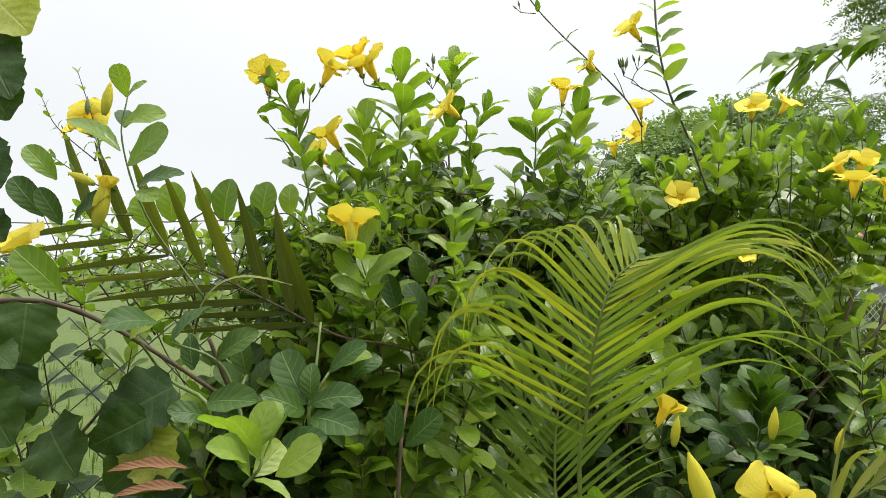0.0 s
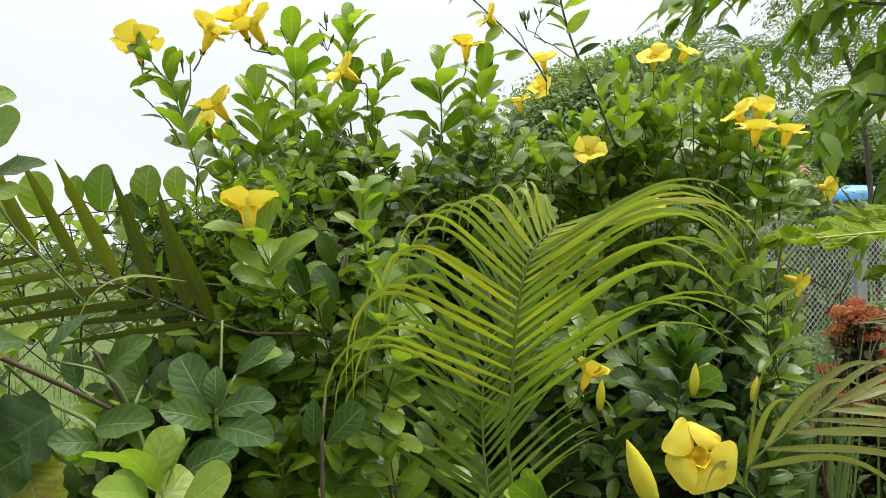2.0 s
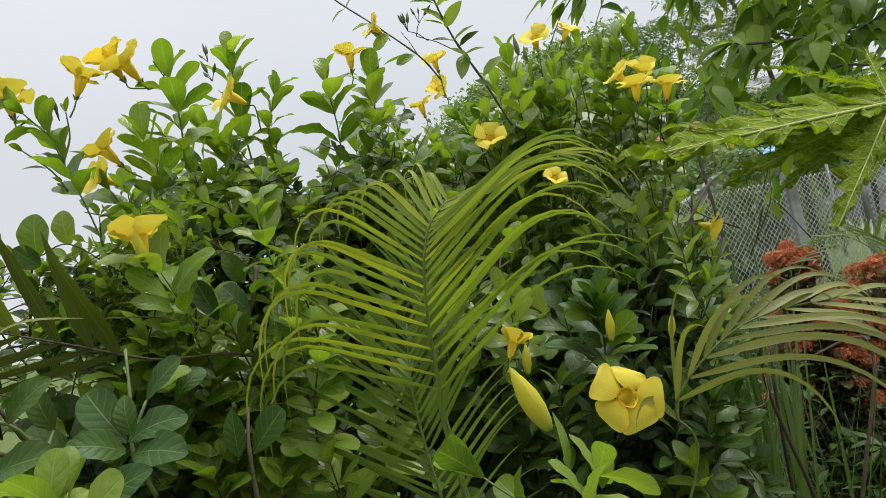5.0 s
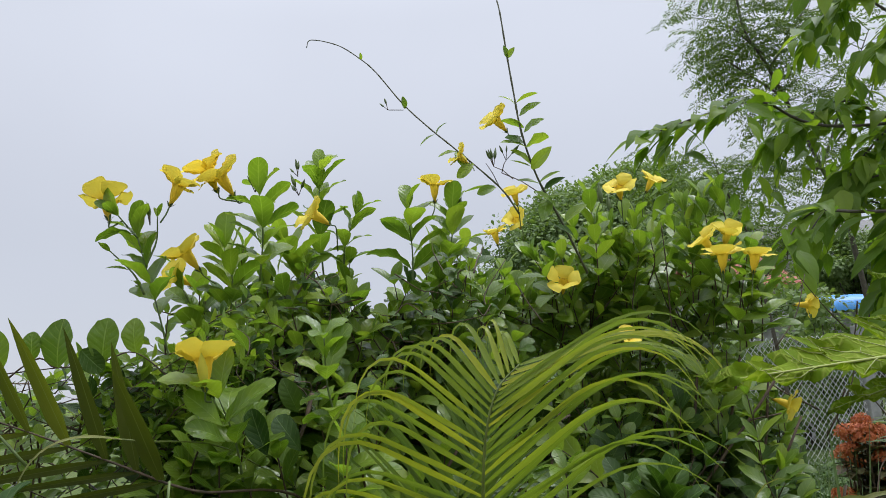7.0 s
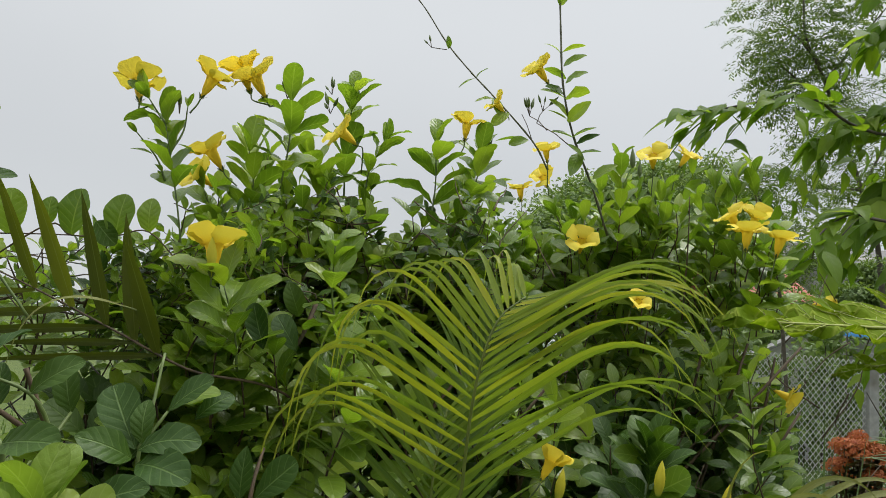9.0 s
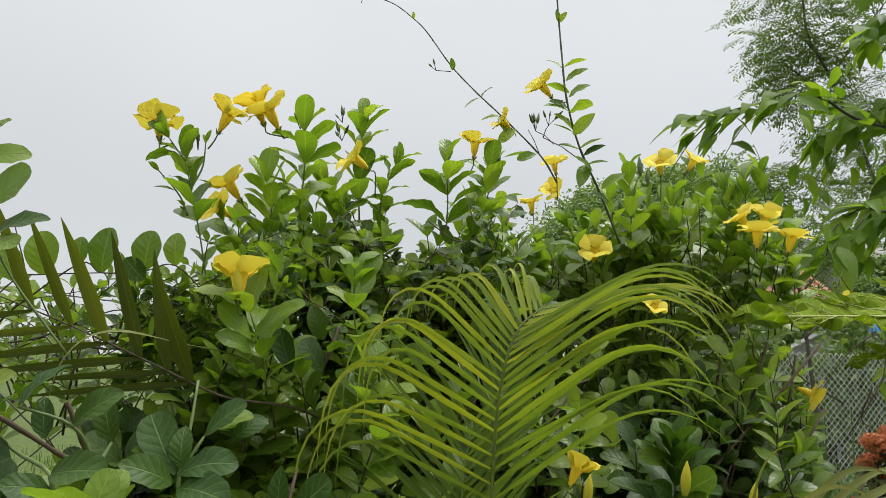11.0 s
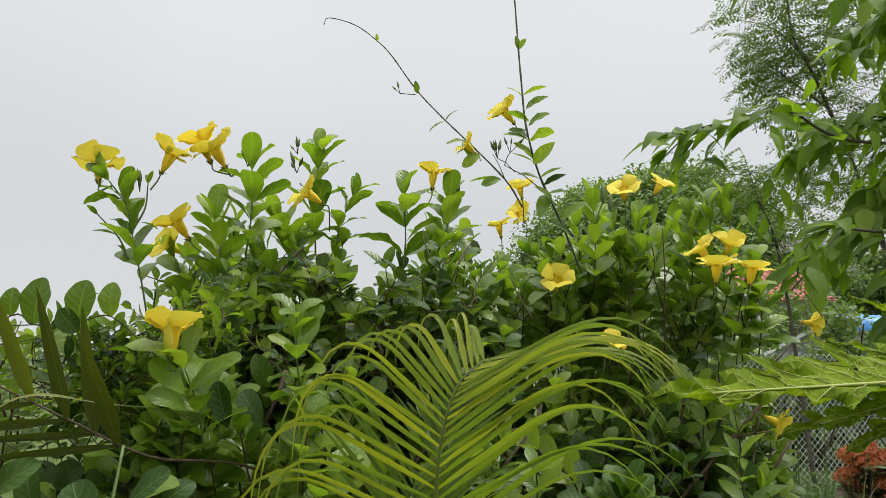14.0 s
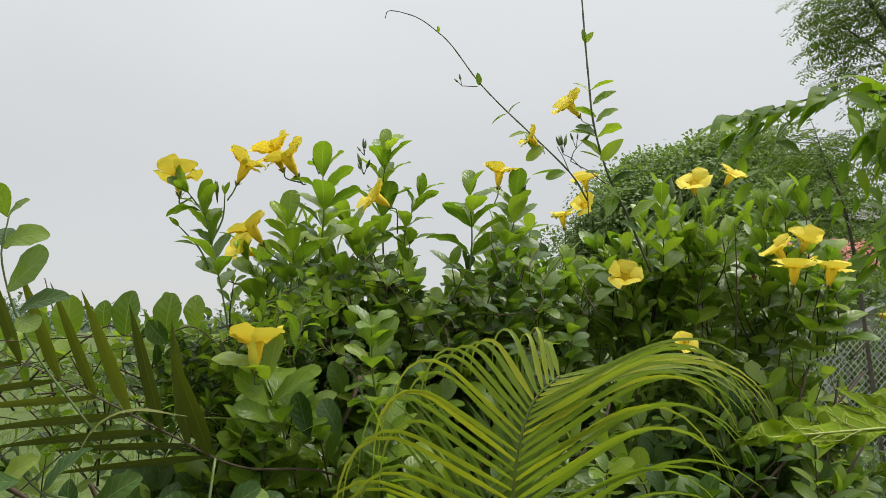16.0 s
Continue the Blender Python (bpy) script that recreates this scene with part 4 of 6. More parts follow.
# flowers to the right
flower((0.700, 1.690, 1.990), (-0.25, -0.6, 0.6), 0.078, seed=59)
flower((0.847, 1.840, 2.047), (0.35, -0.45, 0.7), 0.075, seed=60)
bud((0.639, 1.650, 1.943), (-0.05, 0, 1), 0.05, True)
bud((0.656, 1.650, 1.924), (0, 0, 1), 0.04, True)
flower((0.535, 1.680, 1.762), (-0.1, -0.75, 0.6), 0.08, spread=40, seed=61)
flower((0.792, 1.400, 1.763), (0.0, -0.2, 1), 0.078, (0.782, 1.420, 1.675), seed=62)
flower((0.893, 1.460, 1.768), (0.15, -0.2, 1), 0.080, (0.878, 1.470, 1.682), seed=63)
flower((0.788, 1.460, 1.805), (-0.5, -0.1, 0.7), 0.07, seed=64)
flower((0.922, 1.620, 1.847), (0.0, -0.5, 0.6), 0.074, seed=65)
flower((0.598, 1.450, 1.612), (0.1, -0.85, 0.4), 0.05, spread=38, seed=66)
flower((1.325, 2.000, 1.696), (1.0, -0.2, -0.1), 0.075, (1.223, 2.000, 1.691), spread=68, seed=67)
flower((1.063, 1.720, 1.440), (0.5, -0.4, -0.3), 0.075, (1.033, 1.730, 1.433), seed=68)
# flowers and shoots at the front
flower((-0.138, 1.080, 1.602), (-0.1, 0.2, 0.95), 0.086, (-0.128, 1.080, 1.545), spread=57, seed=69)
bud((-0.129, 1.050, 1.567), (-0.1, 0, 1), 0.045)
sprig((-0.099, 1.140, 1.429), (-0.123, 1.100, 1.550), 4, 0.070, 3, M_LEAF, seed=70, open_top=45, top_size=0.95)
big_leaf((-0.115, 1.100, 1.512), (-0.061, 1.060, 1.568), (-0.6, -0.7, 0.5), seed=71)
big_leaf((-0.119, 1.100, 1.512), (-0.158, 1.070, 1.561), (0.5, -0.6, 0.6), seed=72)
big_leaf((-0.115, 1.100, 1.489), (-0.147, 1.050, 1.523), (0.2, -0.7, 0.7), seed=73)
sprig((0.041, 1.200, 1.473), (0.021, 1.160, 1.630), 5, 0.058, 3, M_LEAF, M_LEAF, seed=74, open_top=35, top_size=0.9)
big_leaf((0.031, 1.160, 1.600), (0.058, 1.150, 1.650), (-0.7, -0.9, -0.1), seed=75)
big_leaf((-0.035, 1.250, 1.519), (-0.051, 1.220, 1.570), (0.1, -1, 0.3), shape="oval", mat=M_SHADE_LEAF, seed=76)
sprig((0.539, 1.220, 1.238), (0.541, 1.200, 1.348), 5, 0.08, 4, M_VEINED, M_VEINED, seed=77, open_top=28, top_size=0.9)
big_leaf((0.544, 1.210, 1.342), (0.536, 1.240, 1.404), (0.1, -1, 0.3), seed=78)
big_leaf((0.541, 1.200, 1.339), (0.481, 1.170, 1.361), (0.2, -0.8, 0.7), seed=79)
big_leaf((0.523, 1.170, 1.292), (0.492, 1.130, 1.322), (0, -1, 0.5), mat=M_VEINED, seed=80)
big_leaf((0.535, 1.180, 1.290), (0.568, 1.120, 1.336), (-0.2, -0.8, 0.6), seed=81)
bud((0.517, 1.100, 1.307), (0.1, 0, 1), 0.05)
bud((0.636, 1.150, 1.282), (0.25, 0, 1), 0.042)
flower((0.384, 1.200, 1.326), (0.42, 0.05, 0.85), 0.066, (0.350, 1.210, 1.262), spread=58, seed=82)
bud((0.389, 1.160, 1.276), (0.12, 0, 1), 0.05)
flower((0.511, 1.069, 1.224), (0.05, -0.92, 0.3), 0.100, spread=2, seed=83)
sprig((0.358, 0.800, 1.165), (0.368, 0.820, 1.208), 3, 0.062, 4, M_YOUNG, M_YOUNG, seed=84, open_low=65, open_top=45, top_size=0.9)
big_leaf((0.375, 0.840, 1.185), (0.384, 0.830, 1.235), (0.1, -1, 0.3), mat=M_YOUNG, seed=841)
big_leaf((0.340, 0.840, 1.214), (0.345, 0.860, 1.280), (0.8, -0.7, 0.2), mat=M_YOUNG, shape="narrow", seed=842)
flower((0.181, 0.780, 1.205), (-0.8, -0.2, -0.15), 0.085, (0.270, 0.800, 1.183), seed=85)
sprig((0.281, 0.860, 1.099), (0.250, 0.900, 1.213), 3, 0.07, 3, M_LEAF, seed=86)
bud((0.287, 0.660, 1.311), (-0.38, 0.05, 1), 0.064)
# front shoots at the left
sprig((-0.160, 0.720, 1.297), (-0.155, 0.730, 1.344), 3, 0.045, 3, M_YOUNG, M_YOUNG, seed=87, open_low=55, open_top=35, top_size=1.0)
big_leaf((-0.153, 0.720, 1.332), (-0.140, 0.720, 1.384), (0.1, -1, 0.3), mat=M_YOUNG, seed=88)
big_leaf((-0.156, 0.710, 1.323), (-0.168, 0.660, 1.358), (0.1, -0.7, 0.8), mat=M_YOUNG, seed=89)
big_leaf((-0.122, 0.700, 1.315), (-0.077, 0.680, 1.355), (-0.3, -0.8, 0.5), mat=M_YOUNG, seed=90)
big_leaf((-0.160, 0.950, 1.343), (-0.208, 0.970, 1.417), (0.2, -1, 0.2), mat=M_VEINED, seed=150)
big_leaf((-0.156, 0.930, 1.336), (-0.189, 0.880, 1.371), (0.2, -0.8, 0.6), mat=M_VEINED, shape="oval", seed=151)
big_leaf((-0.149, 0.930, 1.346), (-0.086, 0.900, 1.381), (-0.1, -0.7, 0.7), mat=M_VEINED, seed=152)
big_leaf((-0.145, 0.920, 1.332), (-0.081, 0.860, 1.345), (-0.1, -0.7, 0.7), mat=M_VEINED, seed=153)
big_leaf((-0.153, 0.950, 1.350), (-0.159, 0.950, 1.402), (-0.1, -1, 0.2), mat=M_VEINED, shape="oval", seed=154)
big_leaf((-0.135, 0.970, 1.386), (-0.089, 0.950, 1.434), (-0.3, -0.7, 0.6), mat=M_VEINED, seed=155)
big_leaf((-0.110, 1.000, 1.375), (-0.073, 1.000, 1.417), (-0.2, -0.9, 0.4), mat=M_VEINED, seed=156)
big_leaf((-0.261, 1.000, 1.372), (-0.282, 1.000, 1.436), (0, -1, 0.2), mat=M_VEINED, shape="oval", seed=157)
big_leaf((-0.288, 0.950, 1.396), (-0.237, 0.930, 1.445), (-0.4, -0.9, 0.3), mat=M_VEINED, seed=158)
big_leaf((-0.345, 0.930, 1.419), (-0.308, 0.950, 1.479), (-0.5, -0.8, 0.4), mat=M_VEINED, seed=159)
big_leaf((-0.320, 0.950, 1.381), (-0.335, 0.960, 1.432), (0.1, -1, 0.2), mat=M_VEINED, shape="oval", seed=160)
big_leaf((-0.329, 0.860, 1.448), (-0.351, 0.780, 1.462), (0.1, -0.8, 0.7), mat=M_VEINED, seed=162)
big_leaf((-0.257, 0.850, 1.356), (-0.191, 0.800, 1.375), (-0.1, -0.9, 0.5), mat=M_VEINED, seed=164)
big_leaf((-0.252, 0.850, 1.337), (-0.270, 0.800, 1.359), (0.1, -0.9, 0.5), mat=M_VEINED, seed=165)
big_leaf((-0.041, 0.980, 1.290), (-0.040, 0.980, 1.351), (0, -1, 0.2), mat=M_VEINED, shape="oval", seed=166)
big_leaf((-0.027, 1.000, 1.285), (0.020, 0.980, 1.338), (-0.3, -0.8, 0.4), mat=M_VEINED, seed=167)
big_leaf((-0.095, 0.900, 1.301), (-0.117, 0.900, 1.340), (0.1, -1, 0.3), mat=M_VEINED, seed=168)
big_leaf((-0.175, 0.880, 1.291), (-0.119, 0.850, 1.331), (-0.2, -0.8, 0.6), mat=M_VEINED, shape="oval", seed=169)
big_leaf((-0.018, 1.150, 1.465), (-0.054, 1.140, 1.522), (0.1, -1, 0.2), mat=M_VEINED, seed=170)
big_leaf((-0.061, 1.120, 1.465), (-0.085, 1.120, 1.534), (0.1, -1, 0.1), mat=M_VEINED, seed=171)
for pts in ([(-0.145, 0.970, 1.268), (-0.155, 0.950, 1.329), (-0.154, 0.970, 1.386), (-0.158, 1.000, 1.453)], [(-0.156, 0.950, 1.343), (-0.135, 0.970, 1.386)], [(-0.232, 0.950, 1.271), (-0.264, 0.970, 1.344), (-0.288, 0.950, 1.396), (-0.345, 0.930, 1.419)], [(-0.264, 0.970, 1.344), (-0.261, 1.000, 1.372)], [(-0.259, 0.860, 1.307), (-0.257, 0.850, 1.356), (-0.339, 0.920, 1.371), (-0.348, 0.850, 1.426)]):
    part("stem", Pieces().add(tube_shape(curve_through(pts, 4), 0.003, 0.0018, 6, 0.1)).mesh("stem", M_STEM), bush)
big_leaf((-0.141, 1.000, 1.387), (-0.088, 0.970, 1.426), (-0.2, -0.5, 0.8), shape="oval", mat=M_YOUNG, seed=101)
big_leaf((-0.159, 0.740, 1.328), (-0.139, 0.730, 1.382), (0.1, -1, 0.3), mat=M_YOUNG, seed=102)
# the tall shoot over the fence with its fading flowers
part("stem", Pieces().add(tube_shape(curve_through([(-0.35, 1.04, 1.48), (-0.44, 1.02, 1.60), (-0.475, 1.0, 1.707), (-0.472, 1.0, 1.775)], 6), 0.0018, 0.0010, 6, 0.15)).mesh("stem", M_STEM), bush)
big_leaf((-0.471, 0.995, 1.772), (-0.479, 0.975, 1.816), (0.3, -1, 0.1), seed=104)
big_leaf((-0.470, 0.995, 1.772), (-0.444, 0.990, 1.800), (-0.5, -0.7, 0.3), seed=103)
big_leaf((-0.473, 0.995, 1.728), (-0.414, 0.975, 1.762), (-0.4, -0.8, 0.4), seed=105)
big_leaf((-0.475, 1.005, 1.728), (-0.490, 1.020, 1.770), (0.4, -0.8, 0.4), shape="oval", mat=M_VEINED, seed=106)
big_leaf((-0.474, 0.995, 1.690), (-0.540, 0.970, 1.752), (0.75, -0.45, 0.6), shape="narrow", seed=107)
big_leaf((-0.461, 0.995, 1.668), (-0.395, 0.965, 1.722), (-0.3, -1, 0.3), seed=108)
big_leaf((-0.452, 1.010, 1.640), (-0.388, 1.000, 1.678), (-0.2, -0.7, 0.7), shape="oval", mat=M_VEINED, seed=109)
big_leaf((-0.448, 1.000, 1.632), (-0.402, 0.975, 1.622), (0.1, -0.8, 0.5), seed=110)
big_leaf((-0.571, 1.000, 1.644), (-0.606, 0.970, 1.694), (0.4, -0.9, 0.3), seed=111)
big_leaf((-0.545, 1.010, 1.585), (-0.487, 0.990, 1.637), (-0.4, -0.9, 0.3), mat=M_VEINED, seed=114)
big_leaf((-0.557, 1.000, 1.576), (-0.587, 0.980, 1.633), (0.4, -0.9, 0.3), mat=M_VEINED, seed=115)
big_leaf((-0.600, 1.020, 1.590), (-0.640, 0.990, 1.650), (0.3, -0.9, 0.3), mat=M_VEINED, seed=116)
bud((-0.506, 1.000, 1.745), (0.12, 0, 1), 0.052)
bud((-0.532, 1.000, 1.745), (-0.08, 0, 1), 0.028, True)
bud((-0.512, 1.000, 1.640), (-1, 0, 0.38), 0.046)
bud((-0.504, 1.000, 1.575), (0.14, 0, 1), 0.080)
flower((-0.494, 1.000, 1.634), (0.16, -0.05, 1), 0.045, (-0.506, 1.010, 1.572), spread=80, seed=107)
flower((-0.556, 1.040, 1.752), (0.25, -0.75, 0.25), 0.058, (-0.528, 1.040, 1.690), spread=25, seed=108)
flower((-0.585, 1.060, 1.742), (-0.5, -0.5, 0.4), 0.055, (-0.545, 1.050, 1.685), spread=45, seed=112)
flower((-0.619, 1.000, 1.543), (-0.2, -0.5, 0.5), 0.085, seed=109)
for k, (a, b) in enumerate((((-0.515, 1.03, 1.66), (-0.565, 1.02, 1.815)), ((-0.53, 1.03, 1.68), (-0.620, 1.02, 1.775)), ((-0.50, 1.03, 1.63), (-0.610, 1.03, 1.690)), ((-0.47, 1.04, 1.60), (-0.56, 1.04, 1.600)))):
    sprig(a, b, 6, 0.017, 2, M_LEAF, M_LEAF, "oval", True, seed=620 + k, start=0.15, stem=0.0011)
big_leaf((-0.483, 0.900, 1.478), (-0.516, 0.850, 1.533), (0.4, -0.9, 0.4), seed=112)
big_leaf((-0.412, 0.950, 1.419), (-0.370, 0.930, 1.464), (-0.4, -0.9, 0.4), mat=M_LEAF, seed=113)
big_leaf((-0.374, 1.160, 1.609), (-0.370, 1.151, 1.682), (-0.2, -1, 0.2), shape="round", seed=120)
big_leaf((-0.309, 1.160, 1.614), (-0.302, 1.151, 1.679), (0.0, -1, 0.2), shape="round", seed=121)
big_leaf((-0.465, 1.160, 1.603), (-0.469, 1.151, 1.673), (0.2, -1, 0.2), shape="round", seed=122)
big_leaf((-0.340, 1.160, 1.633), (-0.306, 1.151, 1.600), (-0.2, -1, 0.2), mat=M_VEINED, shape="round", seed=123)
big_leaf((-0.410, 1.160, 1.622), (-0.411, 1.151, 1.665), (0.0, -1, 0.2), shape="round", seed=124)
big_leaf((-0.507, 1.160, 1.593), (-0.527, 1.151, 1.648), (0.2, -1, 0.2), shape="round", seed=125)
big_leaf((-0.260, 1.160, 1.624), (-0.265, 1.151, 1.677), (-0.2, -1, 0.2), shape="round", seed=126)
for pts in ([(-0.498, 1.150, 1.547), (-0.410, 1.160, 1.622), (-0.374, 1.160, 1.609), (-0.309, 1.160, 1.614), (-0.260, 1.160, 1.624), (-0.210, 1.200, 1.572)], [(-0.536, 1.100, 1.510), (-0.507, 1.160, 1.593), (-0.465, 1.160, 1.603), (-0.374, 1.160, 1.609)]):
    wood.add(tube_shape(curve_through(pts, 5), 0.0013, 0.0009, 6, 0.2))
# a brown woody branch across the fence
for pts, rad in ((([(-0.615, 0.900, 1.460), (-0.519, 0.920, 1.465), (-0.446, 0.950, 1.437), (-0.363, 0.970, 1.389), (-0.272, 1.000, 1.326)]), 0.004), (([(-0.272, 1.000, 1.326), (-0.289, 0.980, 1.376), (-0.308, 0.970, 1.423)]), 0.004),
                 (([(-0.033, 1.000, 1.179), (-0.035, 1.020, 1.285), (-0.033, 1.060, 1.337)]), 0.003), (([(-0.017, 1.300, 1.545), (-0.028, 1.280, 1.497), (-0.049, 1.280, 1.448)]), 0.004)):
    part("branch", Pieces().add(tube_shape(curve_through(pts, 6), rad, rad * 0.7, 7, 0.15)).mesh("branch", M_TWIG), bush, "bare brown woody branch")


# the mass of the bush behind and below those shoots
def top_of(x):
    """Height of the leafy mass along the fence."""
    return float(np.interp(x, (-1.6, -0.9, -0.54, -0.35, -0.22, -0.1, 0.0, 0.12, 0.22, 0.36, 0.5, 0.66, 0.93, 1.05, 1.12, 1.3, 1.6), (1.5, 1.60, 1.66, 1.71, 1.78, 1.82, 1.83, 1.73, 1.85, 1.82, 1.86, 1.90, 1.90, 1.84, 1.66, 1.42, 1.2)))


r_mass = random.Random(5)
RIGHT_SIDE = 0.58  # how far the bush widens with depth towards the garden
for i in range(2300):
    x = r_mass.uniform(-1.3, 1.5)
    depth = r_mass.random()
    top = top_of(x) - abs(r_mass.gauss(0, 0.04))
    z = top - (top - 0.3) * r_mass.random() ** 1.5 if depth < 0.75 else top - 0.45 * r_mass.random()
    high = float(np.interp(x, (-1.3, -0.4, -0.15, 0.0, 0.1, 0.22, 0.4, 0.6, 0.8, 1.0, 1.5), (1.12, 1.16, 1.30, 1.40, 1.50, 1.64, 1.72, 1.72, 1.72, 1.66, 1.85)))
    low = float(np.interp(x, (-1.3, -0.4, 0.0, 0.5, 1.0, 1.5), (1.10, 1.14, 1.28, 1.38, 1.50, 1.8)))
    y = low + (high - low) * float(np.interp(z, (1.35, 1.62), (0, 1))) + 0.42 * depth
    if x < -0.42 and z < 1.5 and r_mass.random() < 0.95:
        continue
    if x > 0.05 and z < 1.5 and r_mass.random() < 0.42:
        continue
    if x < -0.2 and r_mass.random() < float(np.interp(z, (1.0, 1.2, 1.32, 1.5, 1.7), (0.0, 0.05, 0.4, 0.72, 0.5))):
        continue
    if 1.5 < z and -0.3 < x < 0.26 and r_mass.random() < 0.44:
        continue
    if z > 1.5 and (r_mass.random() < 0.50 or not clear_of_flowers(x, y, z)):
        continue
    if x > 0.14 + RIGHT_SIDE * (y - 0.1) - 0.05 * r_mass.random() and z < 1.62:
        continue
    tip = Vector((x, y, z))
    base = tip + Vector((r_mass.gauss(0, 0.05), 0.05 + 0.04 * r_mass.random(), -r_mass.uniform(0.11, 0.2)))
    # deeper leaves more often get the green with shade painted in
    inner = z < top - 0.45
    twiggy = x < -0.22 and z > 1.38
    m = M_SHADE_LEAF if (inner or twiggy) and r_mass.random() < (0.3 if z > 1.4 else 0.5 if -0.3 < x < 0.15 else 0.8) else M_LEAF
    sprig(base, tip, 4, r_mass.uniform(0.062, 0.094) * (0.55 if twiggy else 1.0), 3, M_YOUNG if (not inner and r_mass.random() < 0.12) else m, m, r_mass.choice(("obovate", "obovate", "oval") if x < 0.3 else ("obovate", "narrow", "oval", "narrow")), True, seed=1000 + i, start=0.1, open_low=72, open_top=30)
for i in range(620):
    # the inside of the bush, behind the front leaves, its shade painted dark green
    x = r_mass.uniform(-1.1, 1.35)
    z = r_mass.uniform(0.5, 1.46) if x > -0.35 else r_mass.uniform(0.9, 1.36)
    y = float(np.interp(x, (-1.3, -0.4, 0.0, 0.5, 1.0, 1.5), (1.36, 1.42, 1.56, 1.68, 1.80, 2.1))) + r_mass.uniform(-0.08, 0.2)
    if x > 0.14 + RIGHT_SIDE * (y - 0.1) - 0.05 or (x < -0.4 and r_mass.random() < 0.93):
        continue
    sprig((x, y + 0.05, z - 0.16), (x + r_mass.gauss(0, 0.03), y, z), 4, r_mass.uniform(0.07, 0.10), 3, M_SHADE_LEAF, M_SHADE_LEAF, "obovate", True, seed=8000 + i, start=0.1, open_low=72, open_top=35)
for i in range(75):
    # leaves under the shoots beside the fence, added in the shade-darkened green
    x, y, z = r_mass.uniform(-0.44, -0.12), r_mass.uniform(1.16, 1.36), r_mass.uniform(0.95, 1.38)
    sprig((x, y + 0.05, z - 0.15), (x + r_mass.gauss(0, 0.03), y, z), 4, r_mass.uniform(0.065, 0.09), 3, M_SHADE_LEAF, M_SHADE_LEAF, "obovate", True, seed=7300 + i, start=0.1, open_low=72, open_top=35)
for i in range(46):
    # lit leaves in front, between the dark frond and the green one
    x, y, z = r_mass.uniform(-0.22, 0.08), r_mass.uniform(1.12, 1.24), r_mass.uniform(1.20, 1.52)
    sprig((x, y + 0.05, z - 0.13), (x + r_mass.gauss(0, 0.03), y, z), 4, r_mass.uniform(0.055, 0.078), 3, M_LEAF, M_LEAF, r_mass.choice(("obovate", "oval")), True, seed=7500 + i, start=0.1, open_low=70, open_top=35)
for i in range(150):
    # leaves behind the open middle of the bush, every fourth in shade-darkened green
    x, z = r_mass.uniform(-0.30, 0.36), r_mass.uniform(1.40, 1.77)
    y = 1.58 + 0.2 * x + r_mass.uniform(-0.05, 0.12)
    sprig((x, y + 0.04, z - 0.14), (x + r_mass.gauss(0, 0.03), y, z), 4, r_mass.uniform(0.058, 0.085), 3, *((M_LEAF, M_LEAF) if i % 4 else (M_SHADE_LEAF, M_SHADE_LEAF)), r_mass.choice(("obovate", "oval")), True, seed=7000 + i, start=0.1, open_low=72, open_top=35)
for i in range(80):
    x = r_mass.uniform(-0.24, 1.06)
    y = float(np.interp(x, (-0.3, 0.0, 0.22, 0.6, 1.05), (1.3, 1.46, 1.72, 1.76, 1.66))) + r_mass.uniform(-0.04, 0.3)
    z = top_of(x) + r_mass.uniform(-0.08, 0.09)
    if 0.06 < x < 0.17:
        z -= 0.1
    if x < 0.2 and i % 4:
        continue
    if not clear_of_flowers(x, y, z):
        continue
    base = Vector((x + r_mass.gauss(0, 0.03), y + 0.02, z - r_mass.uniform(0.16, 0.26)))
    sprig(base, (x, y, z), 6, r_mass.uniform(0.062, 0.085), 3, M_YOUNG if r_mass.random() < 0.15 else M_LEAF, M_LEAF, "obovate", True, seed=5000 + i, start=0.12, open_low=52, open_top=18, stem=0.002)
for i in range(60):
    # thin half-bare shoots above the fence wires
    x, y, z = r_mass.uniform(-0.85, -0.18), r_mass.uniform(1.2, 1.6), r_mass.uniform(1.44, 1.63)
    d = Vector((r_mass.gauss(0, 0.10), r_mass.gauss(0, 0.04), r_mass.uniform(0.02, 0.10)))
    sprig(Vector((x, y, z)) - d, (x, y, z), 5, r_mass.uniform(0.026, 0.045), 2, M_LEAF, M_LEAF, "oval", True, seed=9000 + i, start=0.2, stem=0.0011)
r_fine = random.Random(77)
for i in range(110):
    # a fine tangle of small-leaved shoots beside the upright ones
    x, y = r_fine.uniform(-0.36, -0.10), r_fine.uniform(1.2, 1.42)
    z = r_fine.uniform(1.50, 1.64 + 0.30 * (x + 0.36))
    d = Vector((r_fine.gauss(0, 0.05), r_fine.gauss(0, 0.03), r_fine.uniform(0.03, 0.09)))
    sprig(Vector((x, y, z)) - d, (x, y, z), 5, r_fine.uniform(0.022, 0.042), 2, M_LEAF, M_LEAF if i % 3 else M_SHADE_LEAF, "oval", True, seed=9200 + i, start=0.1, stem=0.0011)
